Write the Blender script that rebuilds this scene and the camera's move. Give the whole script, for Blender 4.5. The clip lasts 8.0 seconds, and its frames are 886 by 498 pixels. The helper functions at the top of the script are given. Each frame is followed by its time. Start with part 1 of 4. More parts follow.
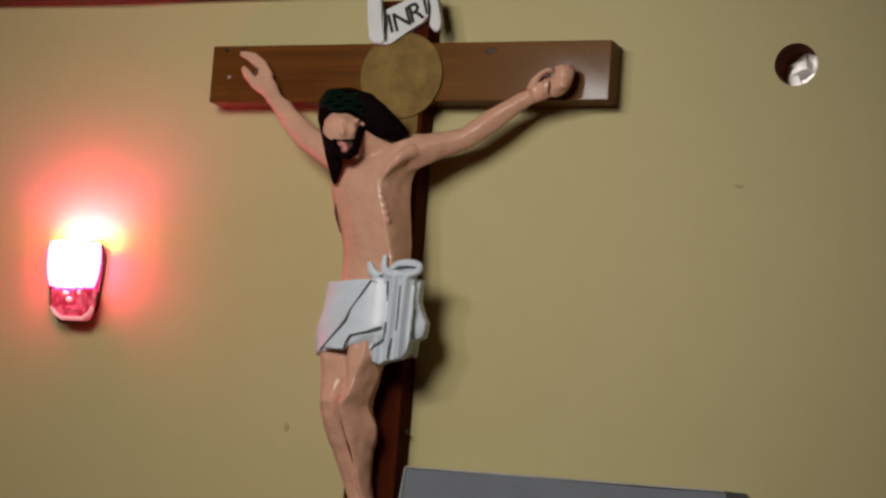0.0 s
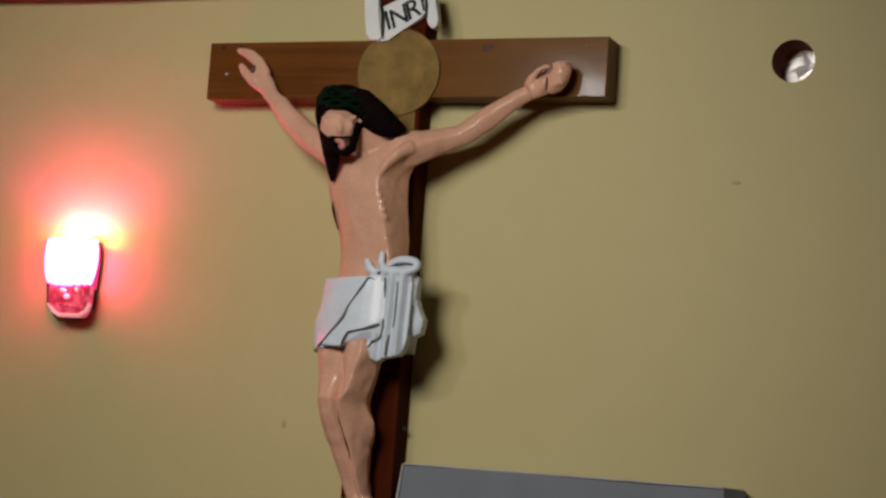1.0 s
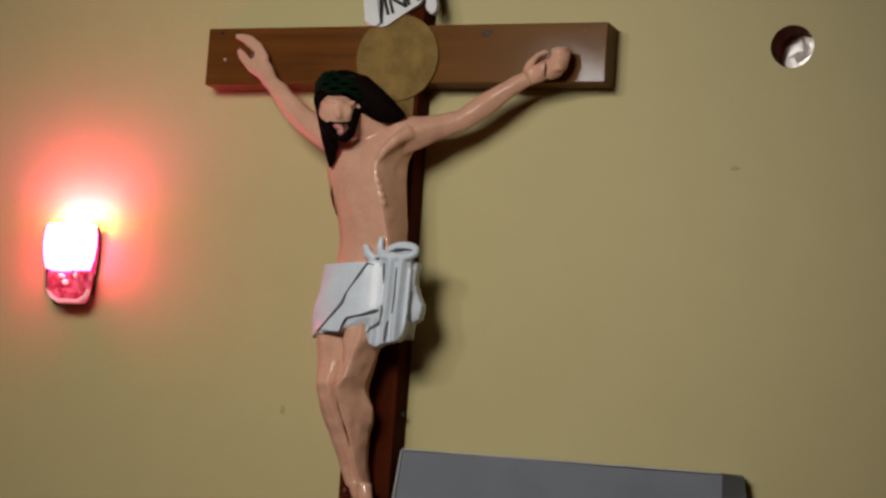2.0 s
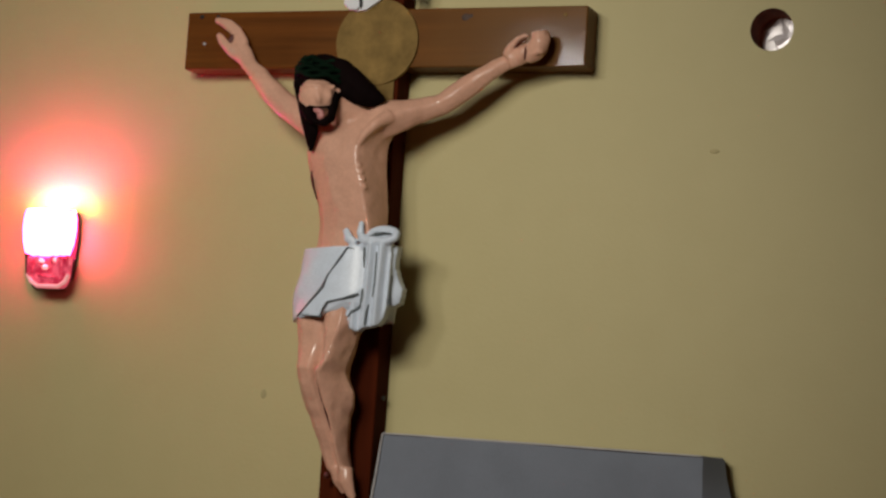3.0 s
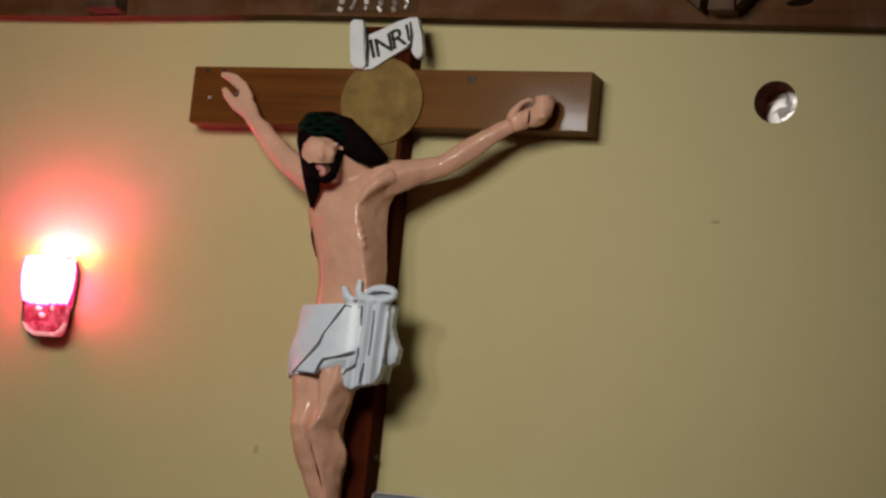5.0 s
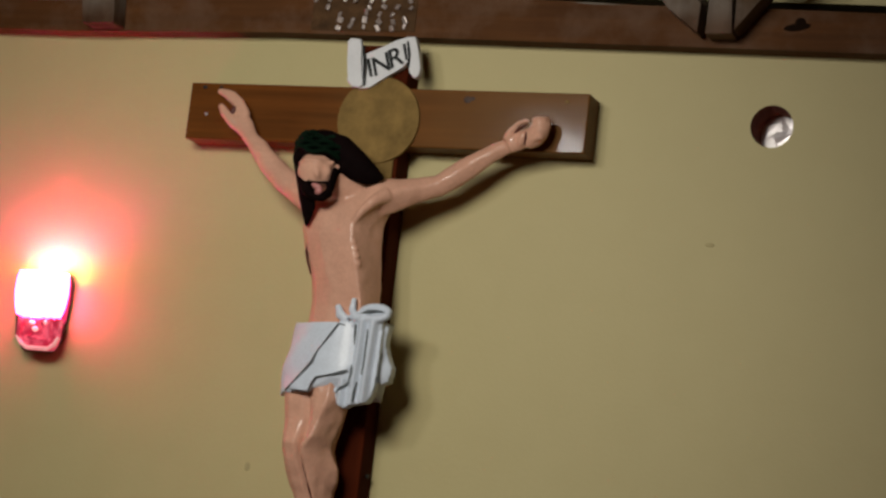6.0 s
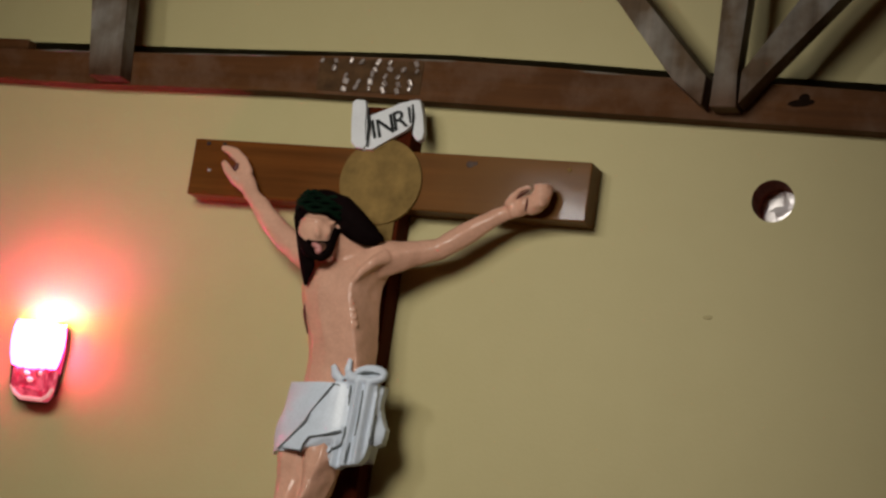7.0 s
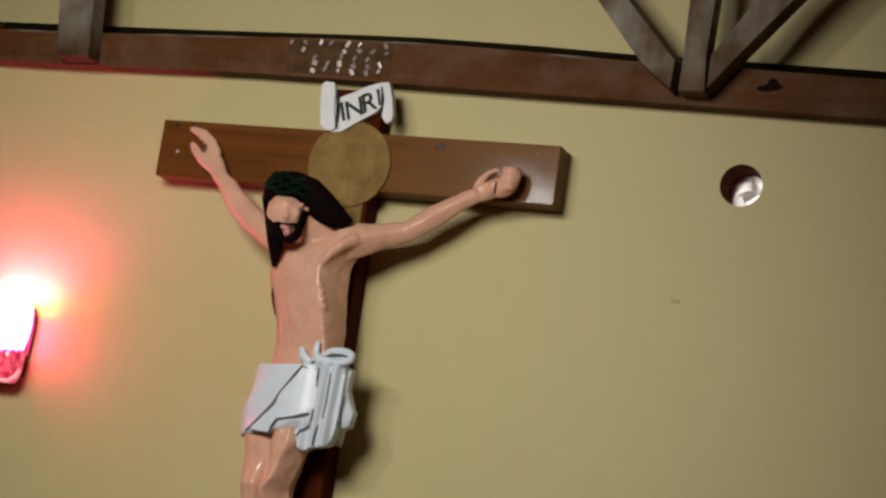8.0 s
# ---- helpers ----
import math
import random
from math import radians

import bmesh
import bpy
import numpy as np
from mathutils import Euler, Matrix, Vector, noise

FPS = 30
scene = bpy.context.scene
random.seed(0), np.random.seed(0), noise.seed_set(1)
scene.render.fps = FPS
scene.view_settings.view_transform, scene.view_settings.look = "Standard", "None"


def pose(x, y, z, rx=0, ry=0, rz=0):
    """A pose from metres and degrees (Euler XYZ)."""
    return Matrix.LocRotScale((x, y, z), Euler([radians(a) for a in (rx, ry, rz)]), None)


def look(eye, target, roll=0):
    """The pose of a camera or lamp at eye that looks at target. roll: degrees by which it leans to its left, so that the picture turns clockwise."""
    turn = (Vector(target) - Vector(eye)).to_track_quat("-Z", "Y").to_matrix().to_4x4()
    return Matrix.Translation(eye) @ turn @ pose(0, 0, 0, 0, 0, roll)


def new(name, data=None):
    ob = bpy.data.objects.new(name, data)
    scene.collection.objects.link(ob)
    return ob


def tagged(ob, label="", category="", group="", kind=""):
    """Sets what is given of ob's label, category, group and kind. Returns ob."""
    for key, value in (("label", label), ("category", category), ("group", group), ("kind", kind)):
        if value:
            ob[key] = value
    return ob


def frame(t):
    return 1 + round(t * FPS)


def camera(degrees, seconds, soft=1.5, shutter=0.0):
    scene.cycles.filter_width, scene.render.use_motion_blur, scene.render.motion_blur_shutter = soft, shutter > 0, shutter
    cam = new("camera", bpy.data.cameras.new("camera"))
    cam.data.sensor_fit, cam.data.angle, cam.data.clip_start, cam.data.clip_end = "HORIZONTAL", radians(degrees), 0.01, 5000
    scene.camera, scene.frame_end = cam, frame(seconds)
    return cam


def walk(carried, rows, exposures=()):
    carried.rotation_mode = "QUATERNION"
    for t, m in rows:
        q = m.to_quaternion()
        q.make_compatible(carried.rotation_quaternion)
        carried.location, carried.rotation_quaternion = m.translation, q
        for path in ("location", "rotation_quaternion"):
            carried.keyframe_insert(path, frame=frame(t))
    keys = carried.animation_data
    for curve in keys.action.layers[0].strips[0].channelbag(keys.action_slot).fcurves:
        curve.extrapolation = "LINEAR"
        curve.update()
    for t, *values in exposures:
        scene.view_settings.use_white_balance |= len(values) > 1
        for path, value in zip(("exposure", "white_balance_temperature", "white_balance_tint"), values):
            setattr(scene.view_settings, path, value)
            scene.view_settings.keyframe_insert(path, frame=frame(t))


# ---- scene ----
# A church wall with a crucifix, seen from the nave with a long lens.
cam = camera(24, 8.0, soft=2.6)
EYE = Vector((2.749, -6.398, 1.673))
# seconds, degrees up, degrees to the left of the wall's normal, lean
PATH = [
    (0, 6.992, 22.145, 4.205), (0.2, 6.944, 22.122, 4.370), (0.4, 6.927, 22.106, 4.200), (0.5, 6.929, 22.106, 4.231),
    (0.7, 6.884, 22.064, 4.193), (1, 6.909, 22.069, 4.139), (1.2, 6.882, 22.094, 4.199), (1.5, 6.899, 22.102, 4.210),
    (1.7, 6.765, 22.143, 4.177), (2.8, 6.253, 21.430, 4.071), (2.9, 6.350, 21.553, 4.081), (3, 6.116, 21.433, 3.902),
    (3.1, 6.076, 21.452, 3.896), (3.2, 6.063, 21.441, 3.781), (3.3, 5.891, 21.397, 3.718), (3.5, 5.913, 21.394, 3.759),
    (3.6, 5.946, 21.412, 3.551), (3.7, 6.044, 21.373, 3.822), (3.8, 6.154, 21.408, 3.996), (3.9, 6.285, 21.482, 4.122),
    (4, 6.379, 21.512, 4.201), (4.1, 6.477, 21.541, 4.362), (4.2, 6.582, 21.554, 4.475), (4.3, 6.811, 21.632, 4.658),
    (4.5, 7.169, 21.653, 5.121), (4.6, 7.257, 21.618, 5.156), (4.7, 7.402, 21.595, 5.312), (5.8, 8.189, 21.404, 6.425),
    (6, 8.345, 21.447, 6.618), (6.1, 8.595, 21.385, 7.016), (6.2, 8.707, 21.347, 7.100), (6.3, 8.793, 21.339, 7.153),
    (6.4, 8.914, 21.516, 7.473), (6.5, 9.430, 21.728, 7.493), (6.6, 9.225, 21.322, 7.612), (6.7, 9.438, 21.217, 7.917),
    (6.8, 9.733, 21.369, 8.250), (6.9, 10.104, 21.652, 8.465), (7, 10.083, 21.648, 8.524), (7.1, 10.071, 21.440, 8.530),
    (7.2, 9.858, 21.063, 8.653), (7.3, 9.913, 20.907, 8.638), (7.4, 9.924, 20.625, 8.818), (7.5, 9.907, 20.467, 8.806),
    (7.6, 10.029, 20.808, 8.795), (7.7, 10.047, 21.047, 8.791), (7.8, 10.212, 21.153, 8.758), (7.9, 10.011, 20.873, 8.858),
    (8, 9.742, 20.708, 8.636),
]


def aim(up, left, lean):
    a, b = radians(up), radians(left)
    way = Vector((-math.sin(b) * math.cos(a), math.cos(b) * math.cos(a), math.sin(a)))
    return look(EYE, EYE + way, lean)


walk(cam, [(t, aim(u, l, r)) for t, u, l, r in PATH], exposures=[(0.0, -0.02), (7.4, -0.02), (7.7, 0.16), (8.0, 0.26)])

# ---- light ----
world = bpy.data.worlds.new("night")
world.use_nodes = True
world.node_tree.nodes["Background"].inputs[0].default_value = (0.25, 0.28, 0.35, 1)
world.node_tree.nodes["Background"].inputs[1].default_value = 0.02
scene.world = world


def area_lamp(name, m, power, colour, width, height):
    data = bpy.data.lights.new(name, "AREA")
    data.shape, data.size, data.size_y = "RECTANGLE", width, height
    data.energy, data.color = power, colour
    ob = new(name, data)
    ob.matrix_world = m
    return ob


hanging = bpy.data.lights.new("nave_lamp", "SPOT")
hanging.energy, hanging.color, hanging.shadow_soft_size = 428, (1.0, 0.955, 0.86), 0.62
hanging.spot_size, hanging.spot_blend = radians(70), 1.0
new("nave_lamp", hanging).matrix_world = look((0.30, -4.6, 3.65), (-0.18, 0, 2.28))
area_lamp("side_lamp", look((-1.22, -5.77, 4.14), (0.6, 0, 3.0)), 36, (1.0, 0.98, 0.95), 0.46, 0.30)
# added fill without a known source, lifts the shadows
area_lamp("rear_fill", look((0.5, -9.0, 4.6), (0.2, -3, 0.5)), 6, (1.0, 0.96, 0.86), 0.8, 0.3)

# ---- materials ----


class Nodes:
    def __init__(self, name):
        self.material = bpy.data.materials.new(name)
        self.material.use_nodes = True
        self.tree = self.material.node_tree
        self.bsdf = self.tree.nodes["Principled BSDF"]

    def add(self, kind, **inputs):
        node = self.tree.nodes.new(kind)
        for key, value in inputs.items():
            node.inputs[key.replace("_", " ")].default_value = value
        return node

    def link(self, a, b):
        self.tree.links.new(a, b)

    def coords(self, scale=(1, 1, 1)):
        c, m = self.add("ShaderNodeTexCoord"), self.add("ShaderNodeMapping", Scale=scale)
        self.link(c.outputs["Object"], m.inputs["Vector"])
        return m.outputs["Vector"]

    def noise(self, vector, scale, detail=4.0, rough=0.55):
        n = self.add("ShaderNodeTexNoise", Scale=scale, Detail=detail, Roughness=rough)
        self.link(vector, n.inputs["Vector"])
        return n.outputs["Fac"]

    def ramp(self, fac, stops):
        r = self.add("ShaderNodeValToRGB")
        el = r.color_ramp.elements
        while len(el) < len(stops):
            el.new(0.5)
        for e, (p, c) in zip(el, stops):
            e.position, e.color = p, (*c, 1)
        self.link(fac, r.inputs["Fac"])
        return r.outputs["Color"]

    def mix(self, kind, fac, a, b):
        m = self.tree.nodes.new("ShaderNodeMix")
        m.data_type, m.blend_type = "RGBA", kind
        m.inputs["Factor"].default_value = fac
        self.link(a, m.inputs[6])
        self.link(b, m.inputs[7])
        return m.outputs[2]

    def bump(self, fac, strength, distance):
        b = self.add("ShaderNodeBump", Strength=strength, Distance=distance)
        self.link(fac, b.inputs["Height"])
        self.link(b.outputs["Normal"], self.bsdf.inputs["Normal"])


def shade(c, k):
    return tuple(max(0.0, min(1.0, v * k)) for v in c)


def simple(name, colour, rough=0.5, metal=0.0, vary=0.15, scale=12.0, fine=150.0, relief=0.002, gloss=None):
    n = Nodes(name)
    v = n.coords()
    big = n.ramp(n.noise(v, scale), [(0.3, shade(colour, 1 - vary)), (0.7, shade(colour, 1 + vary))])
    small = n.ramp(n.noise(v, fine), [(0.3, (0.9, 0.9, 0.9)), (0.7, (1, 1, 1))])
    n.link(n.mix("MULTIPLY", 1.0, big, small), n.bsdf.inputs["Base Color"])
    n.bsdf.inputs["Roughness"].default_value, n.bsdf.inputs["Metallic"].default_value = rough, metal
    if gloss is not None:
        n.bsdf.inputs["Coat Weight"].default_value, n.bsdf.inputs["Coat Roughness"].default_value = gloss
        n.bsdf.inputs["Coat IOR"].default_value = 2.0
        n.bsdf.inputs["Specular IOR Level"].default_value = 0.1
    n.bump(n.noise(v, fine), 0.35, relief)
    return n.material


def wood(name, colour, along, rough=0.45, coat=0.0, coat_rough=0.2, contrast=0.35):
    """Timber with grain along x, y or z."""
    n = Nodes(name)
    s = [26.0, 26.0, 26.0]
    s["xyz".index(along)] = 1.3
    v, w = n.coords(s), n.coords()
    grain = n.ramp(n.noise(v, 1.0, 6.0, 0.6), [(0.25, shade(colour, 1 - contrast)), (0.55, colour), (0.8, shade(colour, 1 + contrast))])
    wear = n.ramp(n.noise(w, 3.5, 5.0), [(0.3, (0.72, 0.68, 0.64)), (0.7, (1, 1, 1))])
    n.link(n.mix("MULTIPLY", 0.8, grain, wear), n.bsdf.inputs["Base Color"])
    n.bsdf.inputs["Roughness"].default_value = rough
    n.bsdf.inputs["Specular IOR Level"].default_value = 0.12
    n.bsdf.inputs["Coat Weight"].default_value, n.bsdf.inputs["Coat Roughness"].default_value = coat, coat_rough
    n.bsdf.inputs["Coat IOR"].default_value = 2.2
    n.bump(n.noise(v, 2.0, 5.0), 0.3, 0.002)
    if coat:
        wavy = n.add("ShaderNodeBump", Strength=0.11, Distance=0.004)
        n.link(n.noise(w, 14.0, 3.0), wavy.inputs["Height"])
        n.link(wavy.outputs["Normal"], n.bsdf.inputs["Coat Normal"])
    return n.material


def glowing(name, colour, strength):
    n = Nodes(name)
    n.bsdf.inputs["Base Color"].default_value = (0.8, 0.7, 0.65, 1)
    n.bsdf.inputs["Emission Color"].default_value = (*colour, 1)
    n.bsdf.inputs["Emission Strength"].default_value = strength
    return n.material


def plaster(name, colour):
    n = Nodes(name)
    v, soft = n.coords(), n.coords((1, 1, 0.6))
    big = n.ramp(n.noise(soft, 0.9, 5.0), [(0.3, shade(colour, 0.97)), (0.7, shade(colour, 1.02))])
    mottled = n.ramp(n.noise(v, 7.0, 6.0), [(0.35, (0.982, 0.98, 0.97)), (0.6, (1, 1, 1))])
    smudge = n.ramp(n.noise(v, 2.3, 8.0, 0.7), [(0.24, (0.92, 0.90, 0.86)), (0.33, (1, 1, 1))])
    n.link(n.mix("MULTIPLY", 1.0, n.mix("MULTIPLY", 1.0, big, mottled), smudge), n.bsdf.inputs["Base Color"])
    n.bsdf.inputs["Roughness"].default_value = 0.62
    n.bump(n.noise(v, 60.0, 4.0), 0.25, 0.003)
    return n.material


PLASTER = plaster("yellow_wall_paint", (0.53, 0.455, 0.219))
# unseen ceiling, nave walls and floor: colours chosen to dim and warm bounced light
CEILING = wood("unseen_brown_ceiling", (0.12, 0.050, 0.02), "y", 0.6)
NAVE_WALL = plaster("bounce_brown_paint", (0.34, 0.175, 0.085))
FLOOR = simple("bounce_red_floor", (0.34, 0.13, 0.065), 0.4, vary=0.2, scale=3.0)
CROSS_X = wood("varnished_brown_timber", (0.152, 0.049, 0.009), "x", 0.45, 0.040, 0.10, 0.42)
CROSS_X.node_tree.nodes["Principled BSDF"].inputs["Specular IOR Level"].default_value = 0.10
CROSS_X.node_tree.nodes["Principled BSDF"].inputs["Specular Tint"].default_value = (1.0, 0.78, 0.5, 1)
# sheen of the varnish towards the right end, put into the base colour
sheen_tree = CROSS_X.node_tree
where, split, sheen_range, soft_edge, pale = (sheen_tree.nodes.new("ShaderNode" + k) for k in ("TexCoord", "SeparateXYZ", "MapRange", "TexNoise", "Mix"))
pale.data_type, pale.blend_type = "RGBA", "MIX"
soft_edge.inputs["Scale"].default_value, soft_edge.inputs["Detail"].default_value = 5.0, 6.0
wander = sheen_tree.nodes.new("ShaderNodeMath")
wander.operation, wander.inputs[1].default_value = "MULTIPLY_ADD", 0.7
sheen_tree.links.new(where.outputs["Object"], split.inputs["Vector"])
sheen_tree.links.new(where.outputs["Object"], soft_edge.inputs["Vector"])
sheen_tree.links.new(soft_edge.outputs["Fac"], wander.inputs[0])
sheen_tree.links.new(split.outputs["X"], wander.inputs[2])
sheen_tree.links.new(wander.outputs["Value"], sheen_range.inputs["Value"])
sheen_range.inputs["From Min"].default_value, sheen_range.inputs["From Max"].default_value = 0.10, 0.75
sheen_range.inputs["To Max"].default_value = 0.6
sheen_tree.links.new(sheen_range.outputs["Result"], pale.inputs["Factor"])
sheen_tree.links.new(sheen_tree.nodes["Principled BSDF"].inputs["Base Color"].links[0].from_socket, pale.inputs[6])
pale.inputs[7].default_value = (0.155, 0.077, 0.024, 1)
sheen_tree.links.new(pale.outputs[2], sheen_tree.nodes["Principled BSDF"].inputs["Base Color"])
# darker than the beam: the statue's shade is put into this brown
CROSS_Z = wood("shaded_timber_upright", (0.076, 0.013, 0.003), "z", 0.8, 0.0, 0.2)
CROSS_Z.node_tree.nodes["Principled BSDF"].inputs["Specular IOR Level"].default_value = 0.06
CHORD = wood("dark_roof_timber", (0.108, 0.042, 0.012), "x", 0.7)
# dusty grey bloom in uneven patches on the roof beam
dusty = CHORD.node_tree
bloom, spread, dust = dusty.nodes.new("ShaderNodeTexNoise"), dusty.nodes.new("ShaderNodeMapRange"), dusty.nodes.new("ShaderNodeMix")
bloom.inputs["Scale"].default_value, bloom.inputs["Detail"].default_value, bloom.inputs["Roughness"].default_value = 4.5, 7.0, 0.65
spread.inputs["From Min"].default_value, spread.inputs["From Max"].default_value, spread.inputs["To Max"].default_value = 0.46, 0.70, 0.7
dust.data_type, dust.blend_type = "RGBA", "MIX"
dust.inputs[7].default_value = (0.150, 0.088, 0.055, 1)
dusty.links.new(dusty.nodes["Texture Coordinate"].outputs["Object"], bloom.inputs["Vector"])
dusty.links.new(bloom.outputs["Fac"], spread.inputs["Value"])
dusty.links.new(spread.outputs["Result"], dust.inputs["Factor"])
dusty.links.new(dusty.nodes["Principled BSDF"].inputs["Base Color"].links[0].from_socket, dust.inputs[6])
dusty.links.new(dust.outputs[2], dusty.nodes["Principled BSDF"].inputs["Base Color"])
WEB = wood("weathered_roof_timber", (0.215, 0.190, 0.155), "z", 0.7, contrast=0.3)
worn = WEB.node_tree
patch, blotch = worn.nodes.new("ShaderNodeTexNoise"), worn.nodes.new("ShaderNodeValToRGB")
patch.inputs["Scale"].default_value, patch.inputs["Detail"].default_value = 6.0, 6.0
blotch.color_ramp.elements[0].position, blotch.color_ramp.elements[0].color = 0.38, (0.62, 0.47, 0.34, 1)
blotch.color_ramp.elements[1].position, blotch.color_ramp.elements[1].color = 0.60, (1.25, 1.28, 1.34, 1)
stain = worn.nodes.new("ShaderNodeMix")
stain.data_type, stain.blend_type = "RGBA", "MULTIPLY"
stain.inputs["Factor"].default_value = 1.0
spot = worn.nodes.new("ShaderNodeTexCoord")
worn.links.new(spot.outputs["Object"], patch.inputs["Vector"])
worn.links.new(patch.outputs["Fac"], blotch.inputs["Fac"])
worn.links.new(worn.nodes["Principled BSDF"].inputs["Base Color"].links[0].from_socket, stain.inputs[6])
worn.links.new(blotch.outputs["Color"], stain.inputs[7])
worn.links.new(stain.outputs[2], worn.nodes["Principled BSDF"].inputs["Base Color"])
# brown stain on the lower ends, with their underside shade put in
height, foot_ramp, foot_stain_shade = worn.nodes.new("ShaderNodeSeparateXYZ"), worn.nodes.new("ShaderNodeValToRGB"), worn.nodes.new("ShaderNodeMix")
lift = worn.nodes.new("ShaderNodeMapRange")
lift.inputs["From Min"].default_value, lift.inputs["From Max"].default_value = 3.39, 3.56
foot_ramp.color_ramp.elements[0].position, foot_ramp.color_ramp.elements[0].color = 0.15, (0.50, 0.34, 0.26, 1)
foot_ramp.color_ramp.elements[1].position, foot_ramp.color_ramp.elements[1].color = 0.95, (1, 1, 1, 1)
foot_stain_shade.data_type, foot_stain_shade.blend_type = "RGBA", "MULTIPLY"
foot_stain_shade.inputs["Factor"].default_value = 1.0
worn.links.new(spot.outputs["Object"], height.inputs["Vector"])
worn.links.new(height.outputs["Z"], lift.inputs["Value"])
worn.links.new(lift.outputs["Result"], foot_ramp.inputs["Fac"])
worn.links.new(stain.outputs[2], foot_stain_shade.inputs[6])
worn.links.new(foot_ramp.outputs["Color"], foot_stain_shade.inputs[7])
worn.links.new(foot_stain_shade.outputs[2], worn.nodes["Principled BSDF"].inputs["Base Color"])
# near-black for the slot's painted shade and for knots in the beam
DARK = simple("gap_shade_and_knot", (0.012, 0.006, 0.003), 0.9)
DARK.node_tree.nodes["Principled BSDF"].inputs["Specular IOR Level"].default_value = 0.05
SKIN = simple("painted_flesh_tone", (0.70, 0.39, 0.272), 0.5, vary=0.07, scale=9.0, fine=90.0, relief=0.003, gloss=(0.20, 0.16))
HAIR = simple("painted_black_hair", (0.006, 0.003, 0.003), 0.7, vary=0.3, fine=60.0, relief=0.004)
THORN = simple("painted_dark_green", (0.005, 0.015, 0.008), 0.7, vary=0.5, fine=60.0, relief=0.004)
for dull in (HAIR, THORN):
    dull.node_tree.nodes["Principled BSDF"].inputs["Specular IOR Level"].default_value = 0.02
CLOTH = simple("painted_white_cloth", (0.67, 0.74, 0.83), 0.4, vary=0.05, scale=14.0, relief=0.001, gloss=(0.10, 0.2))
FOLD_SHADE = simple("fold_shade_grey", (0.10, 0.115, 0.12), 0.6)
WOUND_CREASE = simple("dark_red_wound_and_crease_shade", (0.10, 0.018, 0.014), 0.5)
LIP = simple("painted_pink_lip", (0.50, 0.20, 0.18), 0.4)
OCHRE = simple("ochre_gilt_disc", (0.240, 0.152, 0.050), 0.75, 0.0, vary=0.30, scale=14.0)
OCHRE.node_tree.nodes["Principled BSDF"].inputs["Specular IOR Level"].default_value = 0.08
SIGN = simple("white_sign_paint", (0.74, 0.75, 0.76), 0.5, vary=0.06)
INK = simple("black_letter_paint", (0.010, 0.012, 0.011), 0.8)
STEEL = simple("galvanised_nail_plate", (0.62, 0.54, 0.50), 0.35, 0.6, vary=0.2, fine=300.0)
STAINED = simple("stained_metal_plate", (0.080, 0.041, 0.017), 0.65, 0.0, vary=0.35, scale=30.0)
STAINED.node_tree.nodes["Principled BSDF"].inputs["Specular IOR Level"].default_value = 0.1
KNOT = simple("dark_timber_knot", (0.055, 0.020, 0.006), 0.6, vary=0.4, scale=60.0)
IRON = simple("dark_iron", (0.03, 0.025, 0.022), 0.5, 0.5)
LAMP_BROWN = simple("brown_lamp_plate", (0.032, 0.018, 0.012), 0.6, vary=0.2)
LAMP_CRYSTAL = simple("pressed_glass_holder", (0.30, 0.02, 0.05), 0.35, vary=0.15, fine=40.0, relief=0.002)
# lamplight in the cup is put in as a mottled pink glow
glass = LAMP_CRYSTAL.node_tree
crystal, facets, tint = glass.nodes["Principled BSDF"], glass.nodes.new("ShaderNodeTexNoise"), glass.nodes.new("ShaderNodeValToRGB")
facets.inputs["Scale"].default_value, facets.inputs["Detail"].default_value = 34.0, 3.0
glass.links.new(glass.nodes["Texture Coordinate"].outputs["Object"], facets.inputs["Vector"])
tint.color_ramp.elements[0].color, tint.color_ramp.elements[1].color = (0.34, 0.008, 0.030, 1), (0.90, 0.13, 0.19, 1)
tint.color_ramp.elements[0].position, tint.color_ramp.elements[1].position = 0.38, 0.66
glass.links.new(facets.outputs["Fac"], tint.inputs["Fac"])
glass.links.new(tint.outputs["Color"], crystal.inputs["Emission Color"])
crystal.inputs["Emission Strength"].default_value = 0.9
# foot and glints glow by themselves in place of light through glass
LAMP_FOOT = glowing("self_glowing_foot", (0.85, 0.13, 0.18), 0.55)
LAMP_GLINT = glowing("self_glowing_glint", (1.0, 0.36, 0.36), 0.9)
SHADE = glowing("lit_glass_shade", (1.0, 0.034, 0.16), 32.0)
GLOW_RING = glowing("wall_glow_ring", (1.0, 0.46, 0.09), 350.0)
BULB = glowing("lit_bulb", (1.0, 0.003, 0.56), 470.0)
GREY = simple("grey_cover_fabric", (0.195, 0.216, 0.255), 0.8, vary=0.08, scale=5.0, fine=260.0, relief=0.002)
PALE = simple("pale_edging", (0.45, 0.43, 0.42), 0.7)
BORE = simple("bare_brown_masonry", (0.25, 0.070, 0.034), 0.85, vary=0.3, fine=60.0, relief=0.006)
BEYOND = simple("crumpled_white_sheet", (0.90, 0.84, 0.83), 0.36, 0.35, vary=0.06, scale=25.0, fine=40.0, relief=0.004, gloss=(0.16, 0.15))

# ---- building helpers ----


def mesh_of(name, bm, *materials):
    bmesh.ops.recalc_face_normals(bm, faces=bm.faces)
    data = bpy.data.meshes.new(name)
    bm.to_mesh(data)
    bm.free()
    for m in materials:
        data.materials.append(m)
    return data


def smooth(data, angle=0.6):
    data.polygons.foreach_set("use_smooth", [True] * len(data.polygons))
    data.set_sharp_from_angle(angle=angle)


